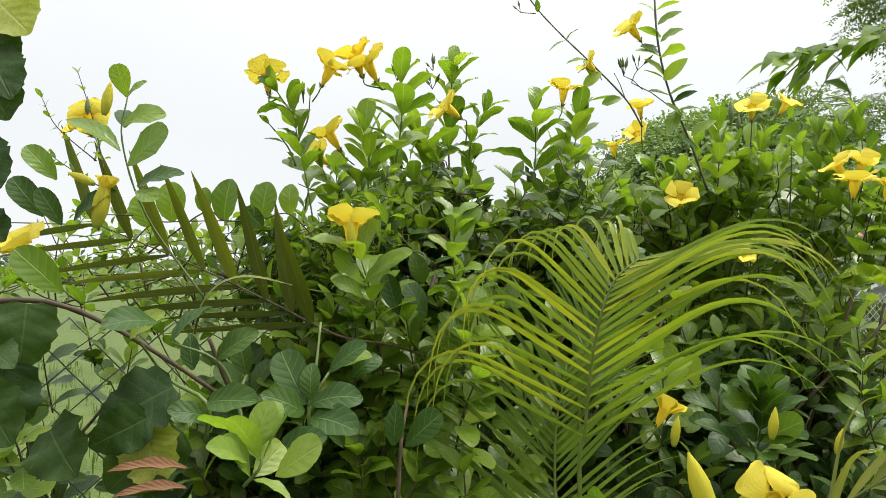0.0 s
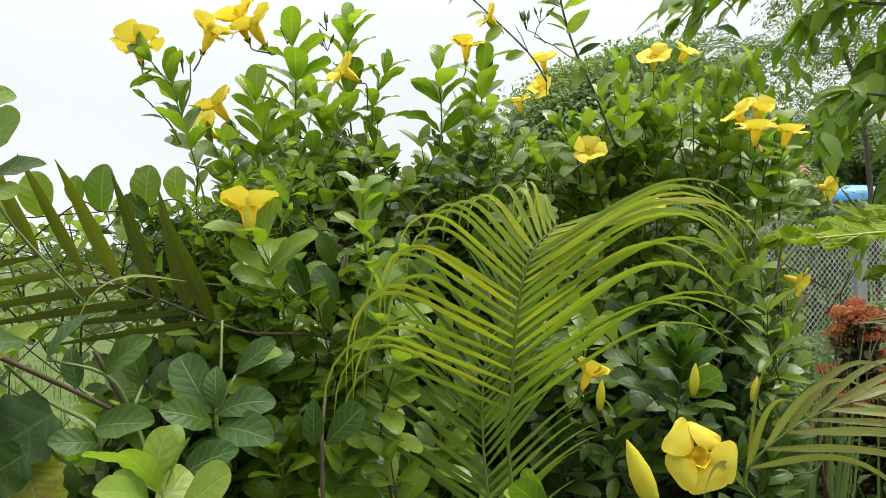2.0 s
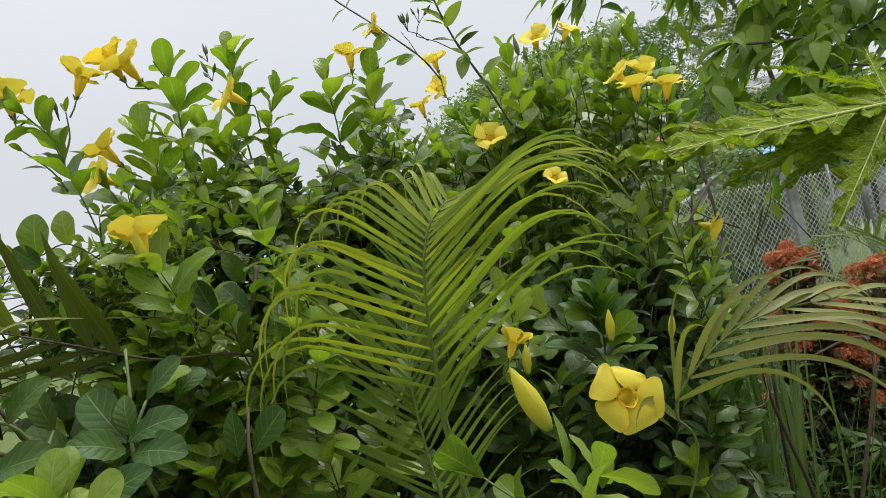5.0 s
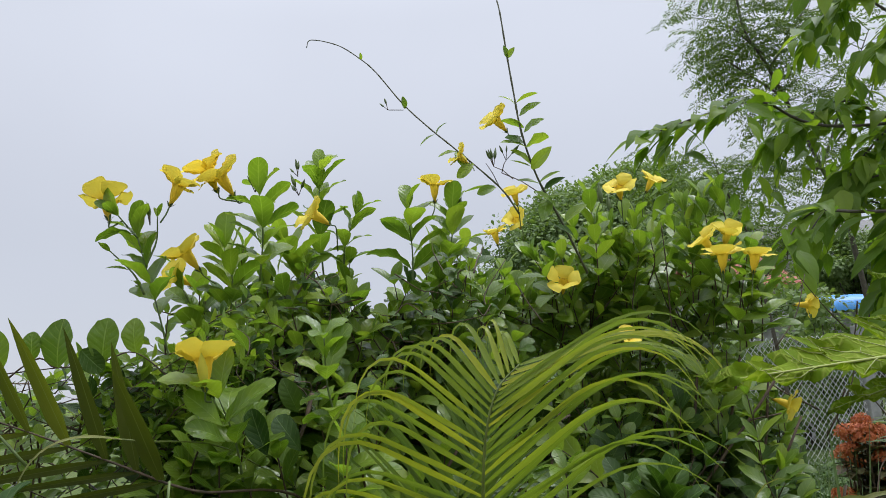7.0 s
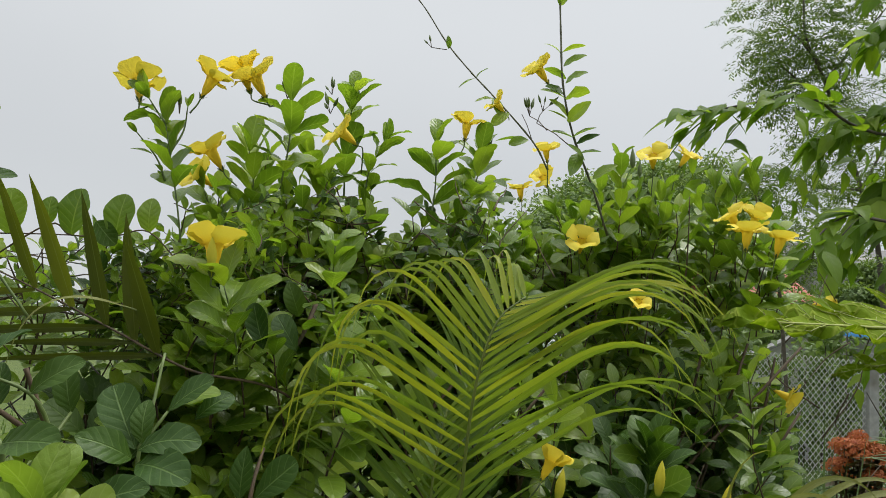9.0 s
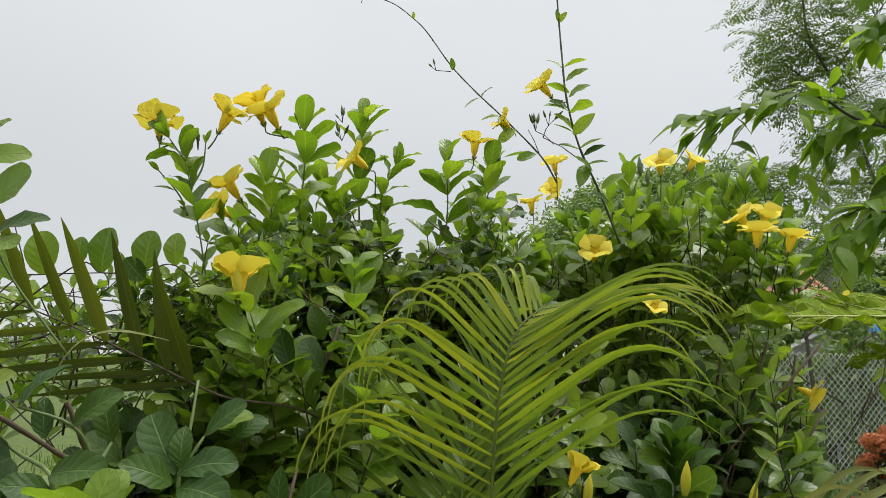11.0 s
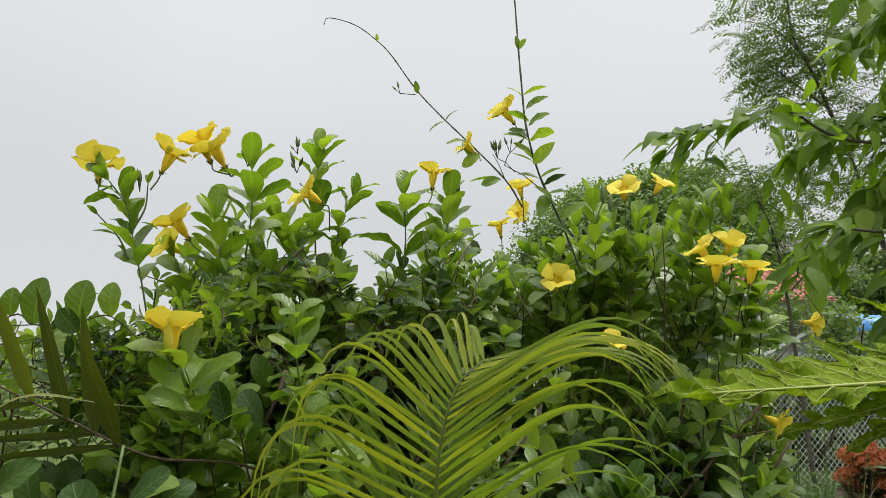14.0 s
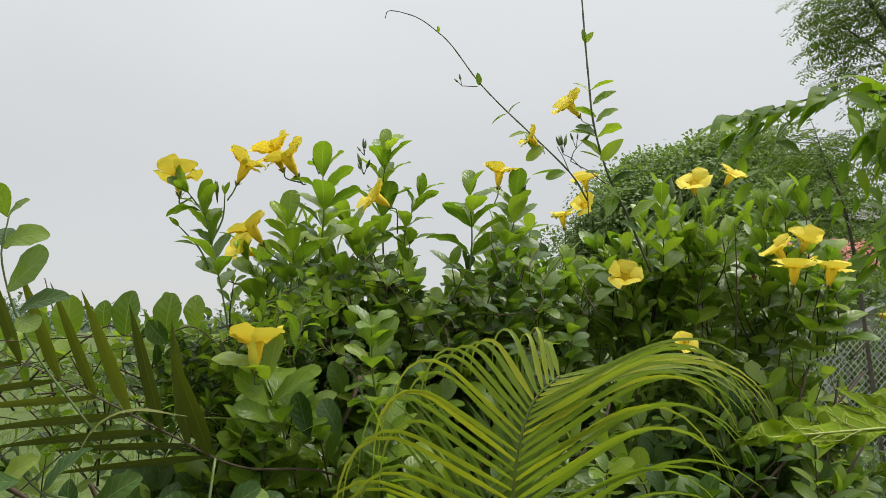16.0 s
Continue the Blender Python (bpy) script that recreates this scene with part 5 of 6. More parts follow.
for i in range(100):
    # bare dark twigs in the open middle of the bush
    c = Vector((r_mass.uniform(-0.45, 0.34), r_mass.uniform(1.3, 1.6), r_mass.uniform(1.5, 1.78)))
    d = Vector((r_mass.gauss(0, 0.09), r_mass.gauss(0, 0.05), r_mass.gauss(0.02, 0.05)))
    if c.x < -0.12:
        c.z, d.z = min(c.z, 1.52 + 0.36 * (c.x + 0.45)), min(d.z, 0.02)
    wood.add(tube_shape(curve_through([c, c + d * 0.4 + Vector((0, 0, r_mass.gauss(0, 0.015))), c + d * 0.7 + Vector((r_mass.gauss(0, 0.015), 0, 0)), c + d], 3), 0.0019, 0.0008, 4))
    for k in range(4):
        a = r_mass.uniform(0, 6.283)
        mass[M_SHADE_LEAF.name].add(r_mass.choice(LOW["oval"]), frame_of(c + d * r_mass.random(), (math.cos(a), 0.4 * math.sin(a), r_mass.gauss(0.2, 0.5)), (r_mass.gauss(0, 0.4), -0.5, 0.7), r_mass.uniform(0.018, 0.042)))
for i in range(120):
    x = r_mass.uniform(-1.3, 1.5)
    y = float(np.interp(x, (-1.3, 0, 1.6), (1.3, 1.5, 2.0))) + r_mass.gauss(0, 0.08)
    z = r_mass.uniform(0.5, 1.7) if x > -0.3 else r_mass.uniform(1.42, 1.54)
    d = Vector((r_mass.gauss(0, 1), r_mass.gauss(0, 0.4), r_mass.gauss(0.2, 0.5))).normalized() * r_mass.uniform(0.1, 0.3)
    c = Vector((x, y, z))
    wood.add(tube_shape(curve_through([c, c + d * 0.5 + Vector((r_mass.gauss(0, 0.02), 0, r_mass.gauss(0, 0.02))), c + d], 4), 0.0022, 0.001, 5))
for i in range(26):
    x = -1.2 + 2.6 * i / 25
    y = float(np.interp(x, (-1.3, 0, 1.6), (1.35, 1.55, 2.0)))
    c = Vector((x, y, 0))
    wood.add(tube_shape(curve_through([c, c + Vector((r_mass.gauss(0, 0.06), r_mass.gauss(0, 0.05), 0.5)), c + Vector((r_mass.gauss(0, 0.1), -0.05, 1.0)), c + Vector((r_mass.gauss(0, 0.14), -0.05, top_of(x) - 0.34))], 5), 0.008, 0.003, 7))
for key, mat in ((M_LEAF.name, M_LEAF), (M_SHADE_LEAF.name, M_SHADE_LEAF), (M_YOUNG.name, M_YOUNG)):
    if mass[key].count:
        part("foliage", mass[key].mesh("foliage", mat), bush, "dense mass of glossy leaves", kind="stuff")
part("twig_tangle", wood.mesh("twig_tangle", M_TWIG), bush, "tangle of thin brown twigs", kind="stuff")

# ---- palms ----


def frond(palm, points, count, length, width, normal, mat, start=0.12, left=(58, 40, 1.0), right=(58, 40, 1.0), droop=(0.5, 0.5), lift=0.25, stiff=1.6, tip=(0.55, 0.55), seed=0, rad=0.006, droop_from=(0.0, 0.0), taper=1.7, stalk=M_RACHIS, grow=0.7, wide=(1.0, 1.0)):
    """A feather leaf: its rachis and, on either side, leaflets that lean towards the tip."""
    r = random.Random(seed)
    line = curve_through(points, 8)
    rachis = part("rachis", Pieces().add(tube_shape(line, rad, rad * 0.3, 8)).mesh("rachis", stalk), palm, "green feather-leaf stalk")
    for k in range(count):
        t = start + (1 - start) * k / (count - 1)
        q = t * (len(line) - 1)
        i = min(int(q), len(line) - 2)
        at = line[i].lerp(line[i + 1], q - i)
        d = (line[i + 1] - line[i]).normalized()
        nrm = Vector(normal)
        nrm = (nrm - d * nrm.dot(d)).normalized()
        side = d.cross(nrm)
        grown = length * min(1.0, grow + (t - start) * 1.2)
        for s, (low, high, part_long), sink, end, bend in ((-1, left, droop[0], tip[0], droop_from[0]), (1, right, droop[1], tip[1], droop_from[1])):
            size = grown * (1 - (1 - end) * t * t)
            a = radians(low + (high - low) * t + r.gauss(0, 2.5))
            ahead = d * math.cos(a) + side * (s * math.sin(a)) + nrm * (lift + r.gauss(0, 0.05))
            shape = blade_shape(at + side * s * rad * 0.5, ahead, size * part_long * r.uniform(0.9, 1.08), width * wide[(s + 1) // 2] * r.uniform(0.85, 1.1), sink * r.uniform(0.75, 1.25), nrm, 14, stiff, droop_from=bend, taper=taper)
            part("leaflet", Pieces().add(shape).mesh("leaflet", mat), rachis)


palm = thing("areca_palm", (0.30, 1.28, 0.0), "young green palm with feathery arching fronds", "palm")
frond(palm, [(0.32, 1.26, 0.55), (0.241, 1.140, 1.170), (0.240, 1.110, 1.303), (0.240, 1.080, 1.389), (0.244, 1.060, 1.452), (0.254, 1.050, 1.504), (0.271, 1.050, 1.541), (0.303, 1.060, 1.569)], 23, 0.42, 0.0098, (-0.1, -0.8, 0.45), M_PALM, 0.27, (62, 58, 1.0), (52, 36, 0.95), (8.5, 2.4), 0.14, 1.3, (0.20, 0.74), seed=1, rad=0.0032, droop_from=(0.34, 0.33), grow=0.95, taper=1.4)
frond(palm, [(0.30, 1.30, 0.6), (0.243, 1.200, 1.287), (0.252, 1.200, 1.388), (0.262, 1.190, 1.455), (0.276, 1.180, 1.508)], 19, 0.16, 0.0095, (-0.1, -0.95, 0.25), M_PALM_COOL, 0.3, (66, 18, 1.0), (62, 18, 1.0), (0.15, 0.15), 0.05, 2.0, (0.7, 0.6), seed=2, rad=0.004)
frond(palm, [(0.28, 1.26, 0.5), (0.225, 1.20, 1.00), (0.205, 1.17, 1.18), (0.200, 1.15, 1.30), (0.212, 1.14, 1.40)], 26, 0.33, 0.0090, (-0.1, -0.9, 0.3), M_PALM_MID, 0.2, (48, 40, 1.0), (50, 34, 0.8), (0.9, 0.7), 0.1, 1.8, (0.6, 0.6), seed=3, rad=0.0036, droop_from=(0.3, 0.3))
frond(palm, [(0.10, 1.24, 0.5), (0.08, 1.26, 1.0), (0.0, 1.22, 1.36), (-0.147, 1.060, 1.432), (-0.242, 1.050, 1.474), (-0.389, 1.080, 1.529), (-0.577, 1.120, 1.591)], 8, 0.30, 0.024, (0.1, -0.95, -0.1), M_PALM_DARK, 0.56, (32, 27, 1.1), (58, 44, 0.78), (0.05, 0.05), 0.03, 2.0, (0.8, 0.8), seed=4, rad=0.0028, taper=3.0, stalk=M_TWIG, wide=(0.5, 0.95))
frond(palm, [(0.40, 1.24, 0.6), (0.620, 1.140, 1.056), (0.594, 1.100, 1.180), (0.654, 1.060, 1.265), (0.743, 1.050, 1.301), (0.894, 1.080, 1.297)], 10, 0.30, 0.0135, (0.0, -0.75, 0.6), M_PALM_GREY, 0.36, (22, 4, 0.80), (46, 26, 1.3), (1.3, 1.3), 0.1, 1.2, (0.8, 0.8), seed=5, rad=0.0026, droop_from=(0.15, 0.12))
arching = part("rachis", Pieces().add(tube_shape(curve_through([(0.22, 1.28, 0.6), (0.06, 1.26, 1.25), (-0.10, 1.16, 1.46), (-0.22, 1.01, 1.507)], 6), 0.0016, 0.0010, 6)).mesh("rachis", M_RACHIS), palm, "thin pale stalk of a half-opened frond")
part("leaflet", Pieces().add(blade_shape((-0.22, 1.01, 1.507), (-1.0, -0.3, 0.22), 0.19, 0.006, 1.7, (0, -0.6, 0.8), 16, 1.2, taper=1.6)).mesh("leaflet", M_PALM_GREY), arching)
for k in range(5):
    a = k * 1.256
    b = Vector((0.30 + 0.03 * math.cos(a), 1.28 + 0.03 * math.sin(a), 0))
    part("cane", Pieces().add(tube_shape(curve_through([b, b + Vector((0.02 * math.cos(a), 0.02 * math.sin(a), 0.35)), b + Vector((0.05 * math.cos(a), -0.03, 0.68))], 5), 0.014, 0.009, 9, 0.1)).mesh("cane", M_RACHIS), palm, "ringed green cane")

# ---- the big-leaved tree whose boughs hang in from the side ----
OVATE = [leaf_shape(0.6, 1.25, 0.40, 0.6, 0.2, 0.06), leaf_shape(0.55, 1.35, 0.37, 0.9, 0.25, 0.1, twist=0.2), leaf_shape(0.65, 1.2, 0.43, 0.3, 0.15, 0.12, twist=-0.2), leaf_shape(0.6, 1.35, 0.38, 1.2, 0.2, 0.05)]
TREE_LEAF = meshes_of(OVATE, M_TREE)
bough_tree = thing("overhanging_tree", (3.6, 2.9, 0.0), "tree with drooping boughs of large pointed green leaves", "tree")
trunk_line = curve_through([(3.6, 2.9, 0), (3.55, 2.9, 1.2), (3.4, 2.85, 2.2), (3.3, 2.8, 3.6)], 6)
part("trunk", Pieces().add(tube_shape(trunk_line, 0.11, 0.05, 10)).mesh("trunk", M_BARK), bough_tree, "brown bark trunk")
more_leaves = Pieces()


def bough(points, leaves, size, seed, joined=False, droop=0.8, rad=0.008, sub=0):
    """A bough with pairs of drooping leaves; the first points lie on the trunk."""
    r = random.Random(seed)
    line = curve_through(points, 7)
    part("bough", Pieces().add(tube_shape(line, rad, rad * 0.2, 7)).mesh("bough", M_BARK), bough_tree)
    for k in range(leaves):
        t = 0.16 + 0.84 * k / (leaves - 1)
        q = t * (len(line) - 1)
        i = min(int(q), len(line) - 2)
        at = line[i].lerp(line[i + 1], q - i)
        d = (line[i + 1] - line[i]).normalized()
        side = d.cross(Vector((0, 0, 1))).normalized()
        for s in (-1, 1):
            ahead = d * r.uniform(0.7, 1.2) + side * s * r.uniform(0.3, 1.0) + Vector((0, 0, -droop * r.choice((-0.2, 0.2, 0.5, 1.6))))
            at2 = at + ahead.normalized() * 0.015 + Vector((r.gauss(0, 0.012), r.gauss(0, 0.02), r.gauss(0, 0.015)))
            m = frame_of(at2, ahead, Vector((r.gauss(0, 0.3), r.gauss(-0.55, 0.35), 1)), size * r.uniform(0.85, 1.4))
            if joined:
                more_leaves.add(OVATE[r.randrange(4)], m)
            else:
                part("leaf", TREE_LEAF[r.randrange(4)], bough_tree, m=m)
        if sub and k % sub == 1 and t < 0.9:
            o = at + side * r.choice((-1, 1)) * r.uniform(0.1, 0.25) + d * r.uniform(0.05, 0.2) + Vector((0, 0, -r.uniform(0.05, 0.28)))
            mini = curve_through([at, at.lerp(o, 0.5) + Vector((0, 0, 0.04)), o], 4)
            more_leaves.add(tube_shape(mini, 0.003, 0.0015, 5))
            for h in range(5):
                c = mini[min(h * 2 + 1, len(mini) - 1)]
                ahead = Vector((r.gauss(-0.2, 0.5), r.gauss(-0.1, 0.5), -r.uniform(0.2, 1.0)))
                more_leaves.add(OVATE[r.randrange(4)], frame_of(c, ahead, (r.gauss(0, 0.4), -0.5, 1), size * r.uniform(0.7, 1.1)))


bough([(3.4, 2.85, 2.2), (2.6, 2.55, 2.42), (1.787, 2.420, 2.390), (1.523, 2.380, 2.478), (1.330, 2.360, 2.442), (1.161, 2.340, 2.387), (1.048, 2.330, 2.346)], 28, 0.12, 1, droop=0.3, sub=3)
bough([(3.38, 2.85, 2.3), (2.7, 2.6, 2.6), (2.168, 2.450, 2.846), (1.841, 2.400, 3.022), (1.532, 2.380, 3.113), (1.343, 2.360, 3.063)], 26, 0.12, 2, droop=0.7, sub=3)
bough([(3.45, 2.87, 2.0), (2.9, 2.7, 2.25), (2.235, 2.500, 2.170), (1.991, 2.460, 2.203), (1.745, 2.420, 2.086), (1.608, 2.400, 1.957)], 16, 0.11, 3, True, 0.7)
bough([(3.5, 2.87, 1.9), (2.8, 2.6, 2.05), (1.672, 2.200, 2.010), (1.518, 2.150, 2.014), (1.391, 2.120, 1.934), (1.350, 2.100, 1.844)], 16, 0.115, 4, True, 0.4)
bough([(3.5, 2.88, 1.8), (2.9, 2.6, 1.95), (2.117, 2.200, 1.861), (1.865, 2.150, 1.875), (1.735, 2.100, 1.779), (1.647, 2.050, 1.671)], 18, 0.12, 5, True, 0.5)
bough([(3.35, 2.82, 2.6), (2.8, 2.5, 2.95), (2.2, 2.4, 3.05), (1.75, 2.35, 2.92)], 18, 0.13, 6, True, 0.9, sub=2)
bough([(3.35, 2.82, 2.9), (2.9, 2.3, 3.3), (2.4, 2.1, 3.3), (2.1, 2.0, 3.1)], 18, 0.13, 7, True, 0.9, sub=2)
bough([(3.42, 2.86, 2.1), (2.9, 2.6, 2.35), (2.141, 2.500, 2.431), (1.962, 2.500, 2.519), (1.750, 2.480, 2.457), (1.588, 2.460, 2.354)], 34, 0.115, 8, True, 0.8, sub=2)
bough([(3.36, 2.82, 2.5), (2.9, 2.6, 2.75), (2.285, 2.600, 3.168), (2.079, 2.600, 3.021), (1.863, 2.580, 2.843)], 34, 0.115, 9, True, 0.8, sub=2)
bough([(3.5, 2.87, 1.9), (3.0, 2.7, 2.1), (2.087, 2.500, 2.088), (1.911, 2.450, 2.096), (1.745, 2.420, 2.023)], 18, 0.12, 10, True, 0.9, sub=2)
bough([(3.36, 2.82, 2.5), (2.9, 2.75, 2.7), (2.953, 2.750, 2.697), (2.613, 2.720, 2.667), (2.374, 2.700, 2.586), (2.181, 2.680, 2.480)], 30, 0.11, 12, True, 0.7, sub=2)
bough([(3.4, 2.85, 2.3), (2.9, 2.75, 2.45), (2.869, 2.750, 2.336), (2.604, 2.720, 2.354), (2.396, 2.700, 2.279), (2.227, 2.680, 2.153)], 30, 0.11, 13, True, 0.8, sub=2)
bough([(3.4, 2.85, 2.2), (2.7, 2.5, 2.3), (2.2, 2.3, 2.2), (1.88, 2.2, 2.02), (1.72, 2.15, 1.88)], 32, 0.12, 14, True, 0.6, sub=2)
bough([(3.45, 2.87, 2.1), (2.7, 2.5, 2.15), (2.2, 2.35, 2.05), (1.92, 2.3, 1.87), (1.80, 2.3, 1.74)], 32, 0.12, 15, True, 0.6, sub=2)
bough([(3.38, 2.85, 2.3), (2.7, 2.6, 2.5), (2.2, 2.5, 2.45), (1.92, 2.45, 2.27), (1.78, 2.4, 2.12)], 32, 0.12, 16, True, 0.6, sub=2)
bough([(3.36, 2.82, 2.5), (2.7, 2.5, 2.8), (2.3, 2.3, 2.85), (2.0, 2.2, 2.7), (1.86, 2.15, 2.55)], 32, 0.12, 17, True, 0.6, sub=2)
part("foliage", more_leaves.mesh("foliage", M_TREE), bough_tree, "drooping pointed leaves", kind="stuff")

# ---- the feathery tree further off ----
leaflet = leaf_shape(0.6, 0.6, 0.42, 0.3, 0.2, rows=2, cols=1)
SPRAYS = []
r_spray = random.Random(13)
for v in range(4):
    # a twice-divided leaf: pairs of pinnae along its stalk, each with rows of leaflets
    spray = Pieces().add(tube_shape([(0, 0, 0), (0, 0.5, -0.04), (0, 1.0, -0.22)], 0.008, 0.004, 3))
    for k in range(12):
        t, side = (k // 2 + 0.6) / 6.2, 1 if k % 2 else -1
        foot = Vector((0, t, -0.22 * t * t))
        out = Vector((side * 0.85, 0.5 + r_spray.gauss(0, 0.12), r_spray.gauss(-0.18, 0.12))).normalized()
        long = (0.42 - 0.22 * abs(t - 0.4)) * r_spray.uniform(0.8, 1.15)
        for q in range(5):
            spray.add(leaflet, frame_of(foot + out * long * (0.18 + 0.2 * q), out + Vector((r_spray.gauss(0, 0.2), (1 if q % 2 else -1) * 0.9, -0.25)), (r_spray.gauss(0, 0.3), r_spray.gauss(0, 0.3), 1), r_spray.uniform(0.11, 0.17)))
    SPRAYS.append((np.concatenate(spray.v), spray.f, np.concatenate(spray.uv)))


def feathery_tree(base, limbs, spray, count, label, seed, rad):
    """A slim tree with open tiers of fine feather leaves; limbs are lines from the trunk outwards."""
    r = random.Random(seed)
    tree = thing("feathery_tree", base, label, "tree")
    leaves = Pieces()
    for n, pts in enumerate(limbs):
        line = curve_through(pts, 7)
        part("trunk" if n == 0 else "limb", Pieces().add(tube_shape(line, rad if n == 0 else rad * 0.5, rad * 0.15, 7)).mesh("limb", M_BARK), tree)
        length = sum((line[i + 1] - line[i]).length for i in range(len(line) - 1))
        first = 0.3 if n == 0 else 0.12
        for k in range(int(count * length)):
            q = (first + (1 - first) * r.random()) * (len(line) - 1.001)
            i = int(q)
            at = line[i].lerp(line[i + 1], q - i)
            a = r.uniform(0, 6.283)
            out = Vector((math.cos(a), math.sin(a), r.gauss(0.05, 0.25)))
            twig = at + out * r.uniform(0.08, 1.05)
            if k % 3 == 0:
                leaves.add(tube_shape([at, at.lerp(twig, 0.5) + Vector((0, 0, 0.04)), twig], 0.008, 0.003, 4))
            b = a + r.gauss(0, 0.7)
            leaves.add(r.choice(SPRAYS), frame_of(twig, (math.cos(b), math.sin(b), -r.uniform(0.0, 0.6)), (r.gauss(0, 0.25), r.gauss(0, 0.25), 1), spray * r.uniform(0.6, 1.25)))
    part("crown", leaves.mesh("crown", M_AIRY), tree, "open tiers of fine feathery leaves", kind="stuff")
    return tree


FT = (5.343, 9.000, 1.745)
feathery_tree((FT[0], 9.0, 0), [[(FT[0], 9.0, 0), (5.080, 9.000, 2.963), (4.800, 9.000, 3.918), (4.680, 9.000, 4.388)],
                                [(5.200, 9.000, 2.628), (5.660, 9.100, 3.037), (6.286, 9.200, 3.388)], [(5.001, 9.000, 3.228), (4.543, 9.000, 3.210), (4.111, 8.900, 2.951)]],
              0.36, 32, "slim tree with open feathery foliage by the fence", 3, 0.03)
FT2 = (7.453, 10.000, 1.815)
feathery_tree((FT2[0], 10.0, 0), [[(FT2[0], 10.0, 0), (7.233, 10.000, 3.389), (6.960, 10.000, 4.419), (6.363, 10.000, 6.110), (6.046, 10.000, 6.845), (6.013, 10.000, 7.999), (6.034, 10.000, 9.398)],
                                  [(6.960, 10.000, 4.419), (6.268, 10.000, 4.390), (5.586, 10.000, 4.539)], [(6.597, 10.000, 5.568), (5.920, 10.000, 6.090), (5.578, 10.000, 6.354)],
                                  [(6.289, 10.000, 6.386), (5.867, 10.000, 6.837), (5.562, 10.000, 7.013)], [(6.363, 10.000, 6.110), (7.011, 10.100, 6.938), (7.685, 10.200, 7.803)],
                                  [(6.960, 10.000, 4.419), (7.714, 10.200, 5.690), (8.509, 10.400, 6.959)], [(6.013, 10.000, 7.999), (5.653, 10.000, 8.080), (5.376, 10.000, 7.969)],
                                  [(5.994, 10.000, 7.608), (6.858, 10.000, 8.433), (7.637, 10.000, 9.072)], [(7.134, 10.000, 3.815), (7.620, 10.000, 4.008), (8.349, 10.000, 4.475)]],
              0.46, 27, "tall open feathery tree beyond the fence", 5, 0.045)

hedge = thing("hedge", ((6.687, 10.800, 2.022)[0], 10.8, 0.0), "loose green shrubs behind the fence and in front of the houses", "shrub")
shrubs, stems = Pieces(), Pieces()
r_h = random.Random(31)
for i in range(64):
    c = Vector((r_h.uniform(3.2, 8.5), r_h.uniform(11.0, 13.4), 0))
    h = r_h.uniform(0.7, 2.5)
    stems.add(tube_shape([c, c + Vector((r_h.gauss(0, 0.1), 0, h))], 0.02, 0.006, 5))
    for k in range(3):
        leaf_cloud(shrubs, c + Vector((r_h.gauss(0, 0.2), r_h.gauss(0, 0.2), h * (0.5 + 0.25 * k))), (0.32, 0.3, 0.28), 60, 0.13, r=r_h)
for i in range(26):
    c = Vector((r_h.uniform(6.3, 8.7), r_h.uniform(13.3, 14.3), 0))
    h = r_h.uniform(2.2, 3.0)
    stems.add(tube_shape([c, c + Vector((r_h.gauss(0, 0.1), 0, h))], 0.02, 0.006, 5))
    for k in range(4):
        leaf_cloud(shrubs, c + Vector((r_h.gauss(0, 0.2), r_h.gauss(0, 0.2), h * (0.45 + 0.18 * k))), (0.34, 0.3, 0.32), 70, 0.12, r=r_h)
part("stem", stems.mesh("stem", M_BARK), hedge, "thin brown upright stems")
part("foliage", shrubs.mesh("foliage", M_FAR), hedge, kind="stuff")

# ---- papaya plant with its big lobed leaves ----
papaya = thing("papaya_plant", (1.25, 0.75, 0.0), "papaya plant with large deeply lobed yellow-green leaves", "plant")
part("stem", Pieces().add(tube_shape(curve_through([(1.25, 0.75, 0), (1.26, 0.76, 0.7), (1.24, 0.77, 1.35)], 5), 0.035, 0.022, 9, 0.12)).mesh("stem", M_STEM), papaya, "soft green trunk")


def lobe_blade(seed, near, far, rows=64, cols=8):
    """The blade of one papaya lobe, one long: cut into pointed, toothed side lobes that lean forward."""
    r = random.Random(seed)
    v, uv, f = [], [], []
    starts = [(0.04 + 0.115 * k + r.gauss(0, 0.012), r.uniform(0.75, 1.2)) for k in range(8)]
    for i in range(rows + 1):
        t = i / rows
        env = min(1.0, 0.55 + 1.8 * t) * (1 - t) ** 0.75 + 0.004
        for j in range(cols + 1):
            u = 2 * j / cols - 1
            shift = 0.02 if u < 0 else 0.0
            out = 0.22
            for s, high in starts:
                q = (t + shift - s) / 0.125
                if 0 <= q < 1:
                    out = max(out, 0.22 + high * 0.85 * (q / 0.72 if q < 0.72 else (1 - q) / 0.28))
            out *= 1 + 0.10 * math.sin(t * 170 + seed)
            half = 0.17 * env * (near if u < 0 else far) * (1 - abs(u) + abs(u) * out) * abs(u)
            wave = 0.016 * math.sin(t * 25 + 4 * abs(u) + seed) * abs(u) + 0.010 * math.sin(t * 55 + 9 * u) * abs(u)
            v.append((math.copysign(half, u), t + 0.10 * abs(u) * env * out, wave))
            uv.append((j / cols, t))
    for i in range(rows):
        for j in range(cols):
            k = i * (cols + 1) + j
            f.append((k, k + 1, k + cols + 2, k + cols + 1))
    return np.array(v), f, np.array(uv)


